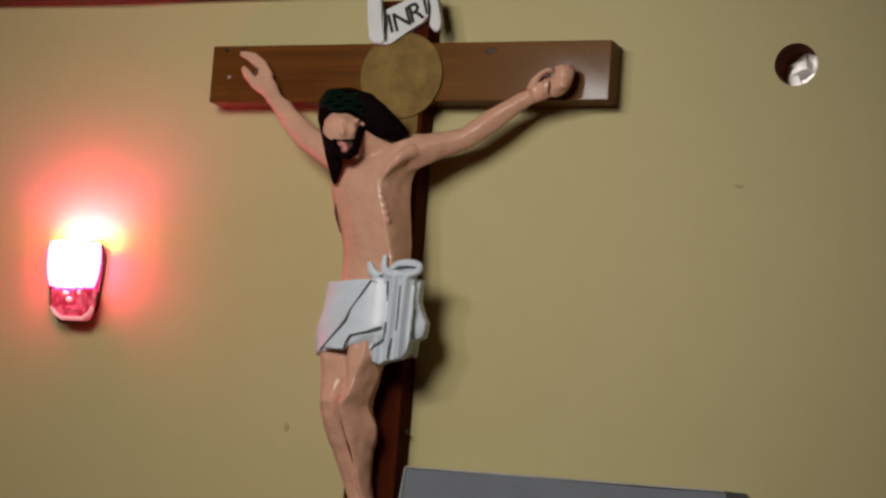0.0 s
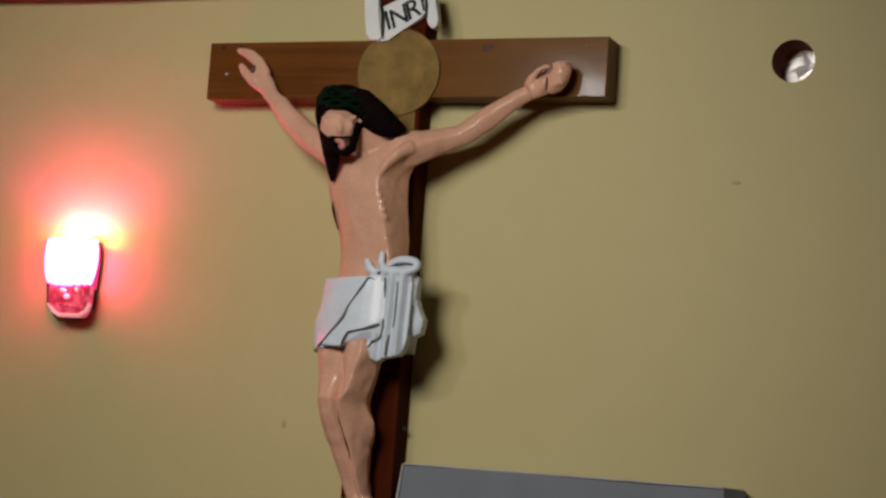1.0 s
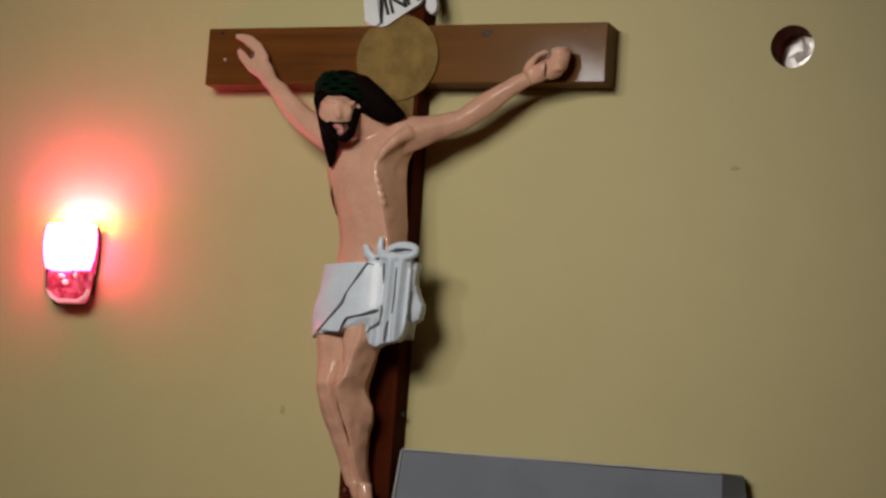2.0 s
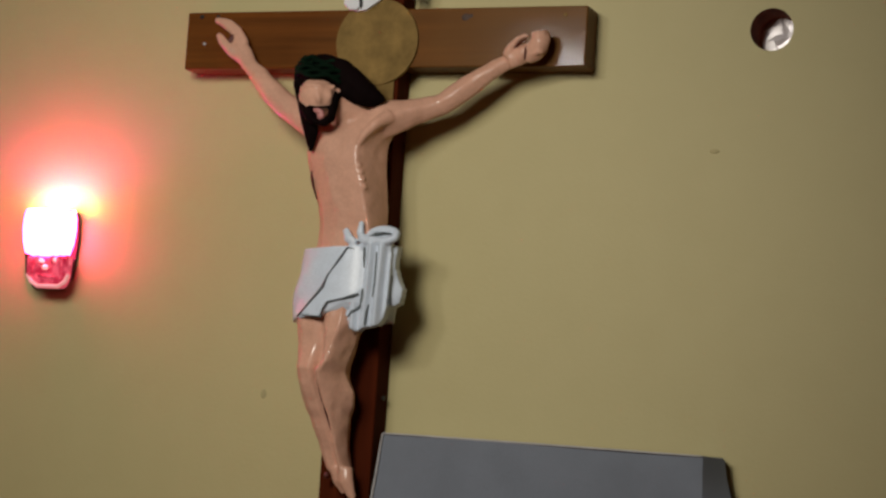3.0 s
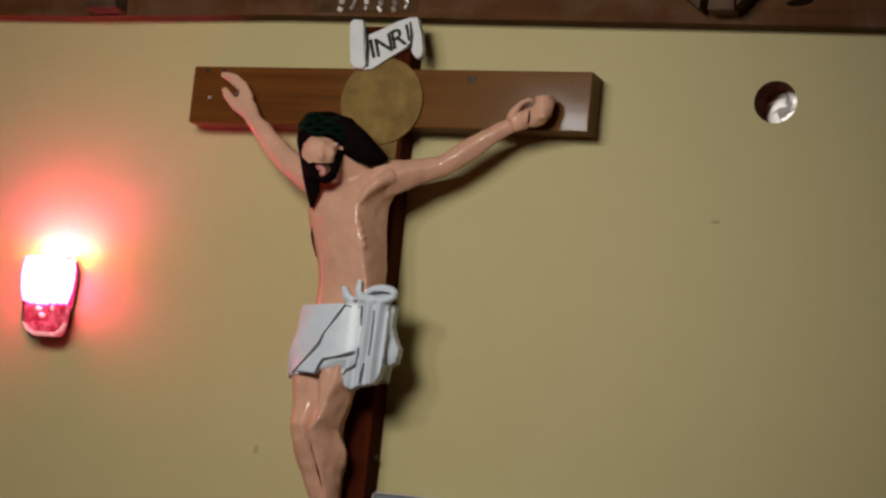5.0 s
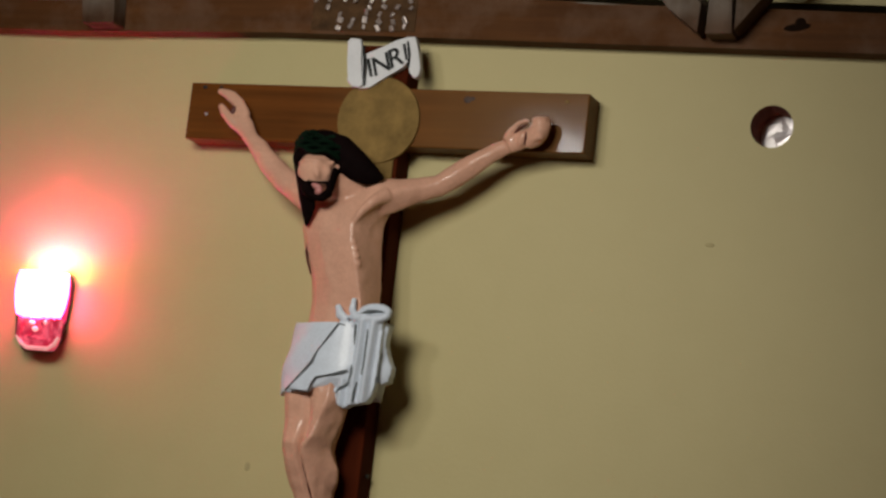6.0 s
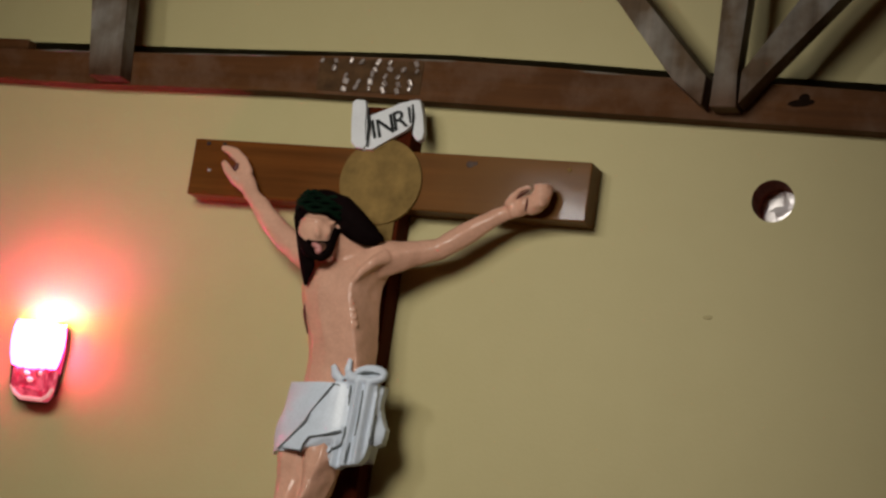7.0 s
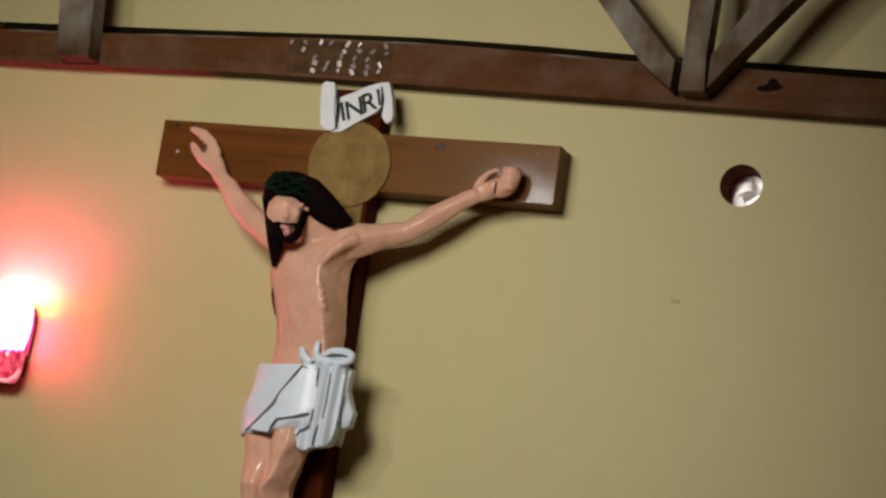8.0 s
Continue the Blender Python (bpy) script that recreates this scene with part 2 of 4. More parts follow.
def part(name, bm, material, parent, label="", round_edges=False):
    data = mesh_of(name, bm, material)
    if round_edges:
        smooth(data)
    ob = new(name, data)
    ob.parent = parent
    return tagged(ob, label)


def thing(name, label, category, group="", kind=""):
    return tagged(new(name), label, category, group, kind)


def box(x0, x1, y0, y1, z0, z1, bevel=0.004, segments=2):
    bm = bmesh.new()
    bmesh.ops.create_cube(bm, size=1)
    bmesh.ops.scale(bm, vec=(x1 - x0, y1 - y0, z1 - z0), verts=bm.verts)
    bmesh.ops.translate(bm, vec=((x0 + x1) / 2, (y0 + y1) / 2, (z0 + z1) / 2), verts=bm.verts)
    if bevel:
        bmesh.ops.bevel(bm, geom=bm.edges[:], offset=bevel, segments=segments, affect="EDGES", profile=0.5)
    return bm


def slab(outline, y0, y1, bevel=0.003):
    """An upright board: an outline in x and z, from y0 (front) to y1."""
    bm = bmesh.new()
    front = [bm.verts.new((x, y0, z)) for x, z in outline]
    back = [bm.verts.new((x, y1, z)) for x, z in outline]
    bm.faces.new(front)
    bm.faces.new(back[::-1])
    n = len(outline)
    for i in range(n):
        bm.faces.new((front[i], back[i], back[(i + 1) % n], front[(i + 1) % n]))
    if bevel:
        bmesh.ops.bevel(bm, geom=bm.edges[:], offset=bevel, segments=2, affect="EDGES", profile=0.5)
    return bm


def bow(v, power):
    return math.copysign(abs(v) ** (2 / power), v)


def tube(bm, stations, sides=16, power=2.0):
    """A closed limb through stations (x, y, z, half width, half depth); a power under 2 gives it ridges."""
    pts = [Vector(s[:3]) for s in stations]
    rings = []
    for i, s in enumerate(stations):
        a, b = pts[max(i - 1, 0)], pts[min(i + 1, len(pts) - 1)]
        way = (b - a).normalized()
        side = way.cross(Vector((0, 1, 0)))
        side = side.normalized() if side.length > 0.05 else Vector((1, 0, 0))
        deep = side.cross(way).normalized()
        rings.append([bm.verts.new(pts[i] + side * s[3] * bow(math.cos(k), power) + deep * s[4] * bow(math.sin(k), power))
                      for k in (2 * math.pi * j / sides for j in range(sides))])
    for a, b in zip(rings, rings[1:]):
        for j in range(sides):
            bm.faces.new((a[j], a[(j + 1) % sides], b[(j + 1) % sides], b[j]))
    bm.faces.new(rings[0][::-1])
    bm.faces.new(rings[-1])


def ball(bm, x, y, z, rx, ry, rz, tilt=0.0):
    m = pose(x, y, z, 0, tilt, 0) @ Matrix.Diagonal((rx, ry, rz, 1))
    bmesh.ops.create_uvsphere(bm, u_segments=20, v_segments=12, radius=1, matrix=m)


def lathe(bm, x, y, profile, sides=28, squash=1.0):
    rings = [[bm.verts.new((x + r * math.cos(a), y + squash * r * math.sin(a), z))
              for a in (2 * math.pi * j / sides for j in range(sides))] for r, z in profile]
    for a, b in zip(rings, rings[1:]):
        for j in range(sides):
            bm.faces.new((a[j], a[(j + 1) % sides], b[(j + 1) % sides], b[j]))
    return rings


def moulded(bm, voxel, rounds, uneven=0.0):
    """The limbs of a bmesh melted into one skin."""
    bmesh.ops.recalc_face_normals(bm, faces=bm.faces)
    data = bpy.data.meshes.new("clay")
    bm.to_mesh(data)
    bm.free()
    ob = new("clay", data)
    melt = ob.modifiers.new("melt", "REMESH")
    melt.mode, melt.voxel_size = "VOXEL", voxel
    soften = ob.modifiers.new("soften", "SMOOTH")
    soften.factor, soften.iterations = 0.5, rounds
    bpy.context.view_layer.update()
    out = bpy.data.meshes.new_from_object(ob.evaluated_get(bpy.context.evaluated_depsgraph_get()))
    bpy.data.objects.remove(ob)
    bpy.data.meshes.remove(data)
    if uneven:
        normals = [v.normal.copy() for v in out.vertices]
        for v, n in zip(out.vertices, normals):
            v.co += n * uneven * noise.noise(v.co * 26)
    return out


# ---- the hall ----
# lower wall with the round hole, a dark slot above the roof timber, and the gable above it
HOLE_X, HOLE_Z, HOLE_R = 1.303, 3.137, 0.069


def pierced_wall():
    bm = bmesh.new()
    count = 40
    ring = [(HOLE_X + HOLE_R * math.cos(2 * math.pi * i / count), HOLE_Z + HOLE_R * math.sin(2 * math.pi * i / count)) for i in range(count)]
    square = []
    for i in range(count):
        a = 2 * math.pi * i / count
        k = 0.2 / max(abs(math.cos(a)), abs(math.sin(a)))
        square.append((HOLE_X + k * math.cos(a), HOLE_Z + k * math.sin(a)))
    x0, x1, z0, z1 = HOLE_X - 0.2, HOLE_X + 0.2, HOLE_Z - 0.2, HOLE_Z + 0.2
    for y in (0.0, 0.2):
        a = [bm.verts.new((x, y, z)) for x, z in ring]
        b = [bm.verts.new((x, y, z)) for x, z in square]
        for i in range(count):
            j = (i + 1) % count
            bm.faces.new((a[i], a[j], b[j], b[i]))
        for p in ((-4.0, x0, 0.0, 3.45), (x1, 5.0, 0.0, 3.45), (x0, x1, 0.0, z0), (x0, x1, z1, 3.45)):
            bm.faces.new([bm.verts.new((p[0], y, p[2])), bm.verts.new((p[1], y, p[2])), bm.verts.new((p[1], y, p[3])), bm.verts.new((p[0], y, p[3]))])
    bm.faces.new([bm.verts.new(v) for v in ((-4, 0, 3.45), (5, 0, 3.45), (5, 0.2, 3.45), (-4, 0.2, 3.45))])
    return bm


wall = tagged(new("wall_north", mesh_of("wall_north", pierced_wall(), PLASTER)),
              "yellow painted plaster wall with a round hole", "wall", kind="structure")
hole_lining = bmesh.new()
lathe(hole_lining, 0, 0, [(HOLE_R, 0.0), (HOLE_R * 0.99, -0.05), (HOLE_R * 0.97, -0.17)], 40)
bmesh.ops.transform(hole_lining, matrix=pose(HOLE_X, 0.0005, HOLE_Z, 90), verts=hole_lining.verts)
part("hole_lining", hole_lining, BORE, wall, "bare brown masonry inside the hole", True)
plug = bmesh.new()
random.seed(7)
rings = [[plug.verts.new((0, -0.006, 0))]]
for r, count in ((0.022, 6), (0.045, 10), (HOLE_R, 16)):
    rings.append([plug.verts.new((r * math.cos(a) + random.uniform(-0.006, 0.006) * (r < HOLE_R), random.uniform(-0.004, 0.003), r * math.sin(a) + random.uniform(-0.006, 0.006) * (r < HOLE_R)))
                  for a in (2 * math.pi * (k + 0.3 * (count == 10)) / count for k in range(count))])
for inner, outer in zip(rings, rings[1:]):
    n, m = len(inner), len(outer)
    for k in range(m):
        plug.faces.new((outer[k], outer[(k + 1) % m], inner[(k * n // m) % n]))
        if n > 1 and (k * n // m) != ((k + 1) * n // m):
            plug.faces.new((outer[(k + 1) % m], inner[((k + 1) * n // m) % n], inner[(k * n // m) % n]))
bmesh.ops.transform(plug, matrix=pose(HOLE_X, 0.140, HOLE_Z, 3), verts=plug.verts)
part("hole_back", plug, BEYOND, wall, "crumpled glossy white sheet at the back of the hole")
for x, z, w, h in ((-0.380, 1.898, 0.010, 0.016), (1.14, 2.744, 0.016, 0.007)):
    chip = bmesh.new()
    ball(chip, x, 0.0, z, w, 0.0025, h)
    part("plaster_chip", chip, simple("dusty_filler", (0.45, 0.38, 0.19), 0.8), wall, "dull patch of filler on the wall", True)

tagged(new("wall_gable", mesh_of("wall_gable", slab([(-4, 5.2), (-4, 3.582), (-1.62, 3.593), (-0.784, 3.600), (-0.117, 3.611), (0.096, 3.612), (0.511, 3.603), (0.812, 3.591), (1.272, 3.584), (1.60, 3.577), (5, 3.499), (5, 5.2)], 0.13, 0.33, 0), PLASTER)),
       "yellow painted gable set back above the roof timber", "wall", kind="structure")
# two near-black pieces added to keep the slot in shade
tagged(new("trim", mesh_of("trim", box(-4, 5, 0.03, 0.2, 3.451, 3.476, 0), DARK)), "near-black strip standing in for shade in the slot", "trim", kind="structure")
tagged(new("backing", mesh_of("backing", box(-4, 5, 0.332, 0.37, 3.2, 3.72, 0), DARK)), "near-black board standing in for shade behind the slot", "backdrop", kind="structure")
# unseen shell closing the room, coloured to shape the fill light
tagged(new("wall_west", mesh_of("wall_west", box(-4.2, -4.0, -11, 0.2, 0, 5.2, 0), NAVE_WALL)), "unseen side wall, brown to dim and warm the bounce", "wall", kind="structure")
tagged(new("wall_east", mesh_of("wall_east", box(5.0, 5.2, -11, 0.2, 0, 5.2, 0), NAVE_WALL)), "unseen side wall, brown to dim and warm the bounce", "wall", kind="structure")
tagged(new("wall_south", mesh_of("wall_south", box(-4.2, 5.2, -11.2, -11, 0, 5.2, 0), NAVE_WALL)), "unseen rear wall, brown to dim and warm the bounce", "wall", kind="structure")
tagged(new("floor", mesh_of("floor", box(-4.2, 5.2, -11.2, 0.2, -0.2, 0, 0), FLOOR)), "unseen floor, red to warm the bounced light", "floor", kind="structure")
tagged(new("ceiling", mesh_of("ceiling", box(-4.2, 5.2, -11.2, 0.2, 5.2, 5.4, 0), CEILING)), "unseen ceiling, dark brown to hold down the bounce", "ceiling", kind="structure")

# ---- roof truss against the gable ----
truss = thing("roof_truss", "dark stained timber roof truss against the gable wall", "roof truss")
part("bottom_chord", slab([(-3.99, 3.403), (-1.64, 3.391), (-1.28, 3.386), (-0.43, 3.395), (0.08, 3.386), (0.57, 3.379), (1.06, 3.372), (1.60, 3.363), (4.99, 3.330), (4.99, 3.42), (1.63, 3.492), (1.31, 3.501), (0.867, 3.508), (0.574, 3.521), (0.17, 3.533), (-0.249, 3.531), (-0.685, 3.518), (-1.07, 3.510), (-1.50, 3.505), (-3.99, 3.49)], -0.075, -0.001, 0.012), CHORD, truss, "long dark brown timber beam")


def strut(name, outline, y_front, y_back, label):
    return part(name, slab(outline, y_front, y_back, 0.004), WEB, truss, label)


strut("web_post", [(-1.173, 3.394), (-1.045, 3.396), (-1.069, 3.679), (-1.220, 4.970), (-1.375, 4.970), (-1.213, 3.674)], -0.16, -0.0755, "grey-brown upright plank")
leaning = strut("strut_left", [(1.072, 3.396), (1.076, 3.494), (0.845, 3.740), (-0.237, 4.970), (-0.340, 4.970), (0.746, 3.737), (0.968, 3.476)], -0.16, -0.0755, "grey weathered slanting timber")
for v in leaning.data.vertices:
    if v.co.y > -0.10 and v.co.x > 1.04 - 0.88 * (v.co.z - 3.48):  # back corner shifted so a thin dark side shows from the camera
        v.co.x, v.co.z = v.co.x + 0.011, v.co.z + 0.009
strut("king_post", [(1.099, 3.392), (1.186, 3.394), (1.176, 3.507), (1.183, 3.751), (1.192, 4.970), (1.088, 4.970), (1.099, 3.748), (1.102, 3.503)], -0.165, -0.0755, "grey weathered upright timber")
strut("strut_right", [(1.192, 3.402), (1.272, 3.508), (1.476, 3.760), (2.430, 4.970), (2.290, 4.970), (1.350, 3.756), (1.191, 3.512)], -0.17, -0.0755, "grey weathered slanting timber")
for x, z, w, h in ((1.372, 3.443, 0.088, 0.026), (1.381, 3.458, 0.036, 0.034)):
    knot = bmesh.new()
    ball(knot, x, -0.0748, z, w / 2, 0.0022, h / 2, -8)
    part("knot", knot, DARK, truss, "dark knot in the beam", True)
block = box(-1.66, -1.51, -0.06, -0.002, 3.509, 3.548, 0.006)
part("packing_block", block, CHORD, truss, "small dark wooden packing block")
for x0, z0, x1, z1 in ((-0.93, 3.511, -0.44, 3.522), (-1.45, 3.503, -1.22, 3.505), (0.03, 3.529, 0.19, 3.529), (0.62, 3.515, 0.80, 3.508)):
    sliver = bmesh.new()
    tube(sliver, [(x0, -0.0745, z0, 0.001, 0.001), (x0 * 0.7 + x1 * 0.3, -0.0755, z0 * 0.7 + z1 * 0.3, 0.004, 0.002), (x0 * 0.3 + x1 * 0.7, -0.0755, z0 * 0.3 + z1 * 0.7, 0.003, 0.002), (x1, -0.0745, z1, 0.001, 0.001)], 6)
    part("pale_edge", sliver, WEB, truss, "pale sliver along the beam's top edge")
# punched nail plate over a splice of the beam
plate = part("nail_plate", box(-0.315, 0.072, -0.0785, -0.0755, 3.405, 3.522, 0.001, 1), STAINED, truss, "stained metal nail plate with bright punched teeth")
random.seed(4)
for row in range(5):
    for col in range(8):
        if (row in (1, 2) and random.random() < 0.35) or (col < 2 and row > 1) or (row == 0 and random.random() < 0.1):
            continue
        x, z = -0.300 + col * 0.050 + random.uniform(-0.007, 0.007) - row * 0.004, 3.512 - row * 0.0235 + random.uniform(-0.005, 0.005)
        wide, tall = random.uniform(0.005, 0.010), random.uniform(0.008, 0.014)
        tooth = box(-wide, wide, -0.004, 0.004, -tall, tall, 0.002, 1)
        bmesh.ops.transform(tooth, matrix=pose(x, -0.081, z, random.uniform(-40, 30), random.uniform(-30, 30), random.uniform(-35, 35)), verts=tooth.verts)
        part("tooth", tooth, STEEL, plate)

# ---- wooden cross ----
cross = thing("wooden_cross", "brown varnished timber cross fixed to the wall", "cross")
part("upright", box(-0.102, 0.078, -0.106, -0.001, 1.15, 3.348, 0.005), CROSS_Z, cross, "upright timber with the statue's shade in its dark brown")
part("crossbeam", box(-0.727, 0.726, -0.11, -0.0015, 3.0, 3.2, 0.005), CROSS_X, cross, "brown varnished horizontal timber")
disc = bmesh.new()
lathe_rings = lathe(disc, 0, 0, [(0.148, 0.0), (0.148, 0.010), (0.1475, 0.011), (0.09, 0.0115), (0.004, 0.012)], 56)
disc.faces.new(lathe_rings[0])
disc.faces.new(lathe_rings[-1])
bmesh.ops.transform(disc, matrix=pose(-0.003, -0.1105, 3.087, 90), verts=disc.verts)
part("halo_disc", disc, OCHRE, cross, "plain ochre painted halo disc", True)
# added tab whose ochre stands in for a bright patch on the upright
part("bright_patch_tab", box(-0.085, 0.066, -0.1135, -0.1065, 2.868, 2.998, 0.003), OCHRE, cross, "added ochre tab over the upright's bright patch")
for x, z, r, m in ((-0.655, 3.089, 0.0065, PALE), (-0.673, 3.184, 0.009, IRON), (0.305, 3.168, 0.015, KNOT), (-0.61, 3.186, 0.007, IRON),
                   (0.322, 3.172, 0.009, KNOT), (0.65, 3.17, 0.008, OCHRE)):
    head = bmesh.new()
    ball(head, x, -0.110, z, r, 0.0012 if m is KNOT else 0.004, r * 0.8)
    part("nail_head", head, m, cross, "", True)
for z in (1.905,):
    peg = bmesh.new()
    tube(peg, [(0.074, -0.05, z, 0.007, 0.007), (0.084, -0.052, z - 0.002, 0.006, 0.006), (0.085, -0.052, z - 0.002, 0.009, 0.009), (0.088, -0.052, z - 0.002, 0.009, 0.009)], 10)
    part("bolt", peg, IRON, cross, "", True)

# ---- inscription scroll ----
scroll = thing("inscription_sign", "white painted scroll sign lettered INRI at the cross top", "sign")
part("banner", slab([(-0.084, 3.188), (-0.044, 3.193), (0.012, 3.231), (0.069, 3.266), (0.092, 3.298), (0.068, 3.370), (0.03, 3.357), (-0.005, 3.339), (-0.083, 3.305)], -0.134, -0.112), SIGN, scroll)
part("left_curl", slab([(-0.140, 3.350), (-0.128, 3.362), (-0.092, 3.360), (-0.084, 3.33), (-0.079, 3.24), (-0.06, 3.205), (-0.075, 3.19), (-0.105, 3.192), (-0.126, 3.215), (-0.118, 3.24), (-0.132, 3.29)], -0.146, -0.122, 0.006), SIGN, scroll)
part("right_curl", slab([(0.068, 3.368), (0.106, 3.372), (0.124, 3.32), (0.138, 3.26), (0.134, 3.235), (0.118, 3.226), (0.098, 3.246), (0.088, 3.29)], -0.146, -0.112, 0.006), SIGN, scroll)
for x0, z0, x1, z1 in ((-0.076, 3.335, -0.06, 3.20), (0.083, 3.352, 0.096, 3.262)):
    edge = bmesh.new()
    tube(edge, [(x0, -0.148, z0, 0.003, 0.002), ((x0 + x1) / 2 + 0.004, -0.149, (z0 + z1) / 2, 0.0055, 0.002), (x1, -0.148, z1, 0.003, 0.002)], 8)
    part("painted_edge", edge, INK, scroll, "black painted scroll edge", True)


def letter(character, x, z, size, turn, lean):
    curve = bpy.data.curves.new("letter", "FONT")
    curve.body, curve.size, curve.extrude, curve.offset = character, size, 0.0012, 0.0010
    curve.align_x, curve.shear = "CENTER", lean
    ob = new("clay", curve)
    bpy.context.view_layer.update()
    data = bpy.data.meshes.new_from_object(ob.evaluated_get(bpy.context.evaluated_depsgraph_get()))
    bpy.data.objects.remove(ob)
    data.materials.clear()
    data.materials.append(INK)
    out = new("letter", data)
    out.parent = scroll
    out.matrix_basis = pose(x, -0.1355, z, 90, 0, 0) @ pose(0, 0, 0, 0, 0, turn)
    return tagged(out, "black painted letter " + character)


letter("I", -0.040, 3.232, 0.092, 24, 0.1)
letter("N", 0.000, 3.246, 0.092, 24, 0.1)
letter("R", 0.048, 3.270, 0.092, 24, 0.1)
letter("I", 0.082, 3.292, 0.082, 12, -0.1)

# ---- statue on the cross ----


def loft(bm, rings):
    """A closed skin over rings of equally many points."""
    made = [[bm.verts.new(p) for p in ring] for ring in rings]
    n = len(made[0])
    for a, b in zip(made, made[1:]):
        for j in range(n):
            bm.faces.new((a[j], a[(j + 1) % n], b[(j + 1) % n], b[j]))
    bm.faces.new(made[0][::-1])
    bm.faces.new(made[-1])


def carved(z, left, ridge, right, y_side, y_ridge, y_right, back):
    """A level ring with a broad front, a sharp carved ridge and a flat flank turned away to the right."""
    w = ridge - left
    return [(left, y_side, z), (left + 0.16 * w, 0.45 * y_side + 0.55 * y_ridge, z), (left + 0.45 * w, 0.12 * y_side + 0.88 * y_ridge, z), (left + 0.75 * w, y_ridge + 0.004, z),
            (ridge, y_ridge, z), (0.75 * ridge + 0.25 * right, 0.84 * y_ridge + 0.16 * y_right, z), (0.4 * ridge + 0.6 * right, 0.5 * y_ridge + 0.5 * y_right, z), (right, y_right, z), (right - 0.2 * (right - left), back, z), (left + 0.2 * (right - left), back, z)]


skin = bmesh.new()
# trunk
loft(skin, [carved(*s, -0.115) for s in (
    (2.822, -0.110, 0.085, 0.118, -0.195, -0.238, -0.170), (2.790, -0.150, 0.082, 0.114, -0.198, -0.258, -0.168), (2.760, -0.176, 0.058, 0.104, -0.200, -0.276, -0.168), (2.728, -0.190, 0.040, 0.092, -0.200, -0.288, -0.168),
    (2.700, -0.193, 0.029, 0.087, -0.200, -0.294, -0.168), (2.660, -0.185, 0.029, 0.087, -0.200, -0.298, -0.166), (2.610, -0.173, 0.043, 0.092, -0.200, -0.294, -0.166), (2.570, -0.158, 0.054, 0.097, -0.200, -0.290, -0.166),
    (2.520, -0.136, 0.066, 0.103, -0.200, -0.284, -0.166), (2.480, -0.128, 0.074, 0.104, -0.200, -0.278, -0.166), (2.430, -0.126, 0.084, 0.107, -0.200, -0.274, -0.168), (2.360, -0.130, 0.084, 0.116, -0.200, -0.276, -0.168),
    (2.250, -0.140, 0.080, 0.120, -0.200, -0.280, -0.168))])
# collar bones, breast and ribs along the ridge
tube(skin, [(0.108, -0.222, 2.815, 0.026, 0.026), (0.074, -0.262, 2.780, 0.018, 0.020), (0.048, -0.278, 2.745, 0.014, 0.018), (0.030, -0.282, 2.71, 0.010, 0.014)])
for i in range(5):
    ball(skin, 0.027 + 0.0075 * i, -0.288 + 0.002 * i, 2.668 - 0.0235 * i, 0.014, 0.0095, 0.0080, 16)
# neck
tube(skin, [(-0.038, -0.208, 2.807, 0.07, 0.0510), (-0.064, -0.243, 2.849, 0.05, 0.0425), (-0.09, -0.278, 2.882, 0.045, 0.0425)])
# arms
tube(skin, [(-0.076, -0.197, 2.761, 0.06, 0.0510), (-0.16, -0.194, 2.791, 0.058, 0.0467), (-0.249, -0.188, 2.831, 0.046, 0.0382), (-0.303, -0.183, 2.868, 0.042, 0.0340), (-0.348, -0.18, 2.905, 0.04, 0.0306),
            (-0.396, -0.173, 2.956, 0.033, 0.0255), (-0.438, -0.165, 2.994, 0.027, 0.0187), (-0.459, -0.159, 3.013, 0.028, 0.0170)])
tube(skin, [(0.014, -0.197, 2.771, 0.06, 0.0510), (0.078, -0.198, 2.81, 0.066, 0.0527), (0.133, -0.18, 2.827, 0.054, 0.0455), (0.195, -0.16, 2.848, 0.042, 0.0397), (0.254, -0.146, 2.867, 0.038, 0.0363), (0.3, -0.142, 2.899, 0.041, 0.0363), (0.353, -0.142, 2.935, 0.038, 0.0338), (0.416, -0.143, 2.977, 0.031, 0.0268), (0.478, -0.148, 3.009, 0.027, 0.0187), (0.51, -0.15, 3.024, 0.03, 0.017)], power=1.45)
# palms and fingers
tube(skin, [(-0.449, -0.16, 3.008, 0.028, 0.0170), (-0.483, -0.152, 3.045, 0.034, 0.0187), (-0.504, -0.148, 3.085, 0.026, 0.0170), (-0.517, -0.147, 3.110, 0.02, 0.0127)])
for shift, tip in ((0.0, 0.0), (0.016, -0.014)):
    tube(skin, [(-0.494 + shift, -0.151, 3.076, 0.018, 0.0136), (-0.523 + shift, -0.153, 3.124, 0.0175, 0.0127), (-0.556 + shift * 0.8, -0.154, 3.148 - tip * 0.1, 0.0160, 0.0110), (-0.597 - tip, -0.153, 3.162, 0.010, 0.0076)], 12)
tube(skin, [(-0.484, -0.153, 3.025, 0.018, 0.0136), (-0.524, -0.160, 3.052, 0.020, 0.0119), (-0.555, -0.165, 3.086, 0.017, 0.0102), (-0.580, -0.163, 3.112, 0.010, 0.0068)], 12)
tube(skin, [(0.486, -0.160, 3.008, 0.028, 0.0180), (0.520, -0.160, 3.022, 0.030, 0.0190), (0.548, -0.162, 3.036, 0.032, 0.0200), (0.570, -0.160, 3.05, 0.028, 0.018)])
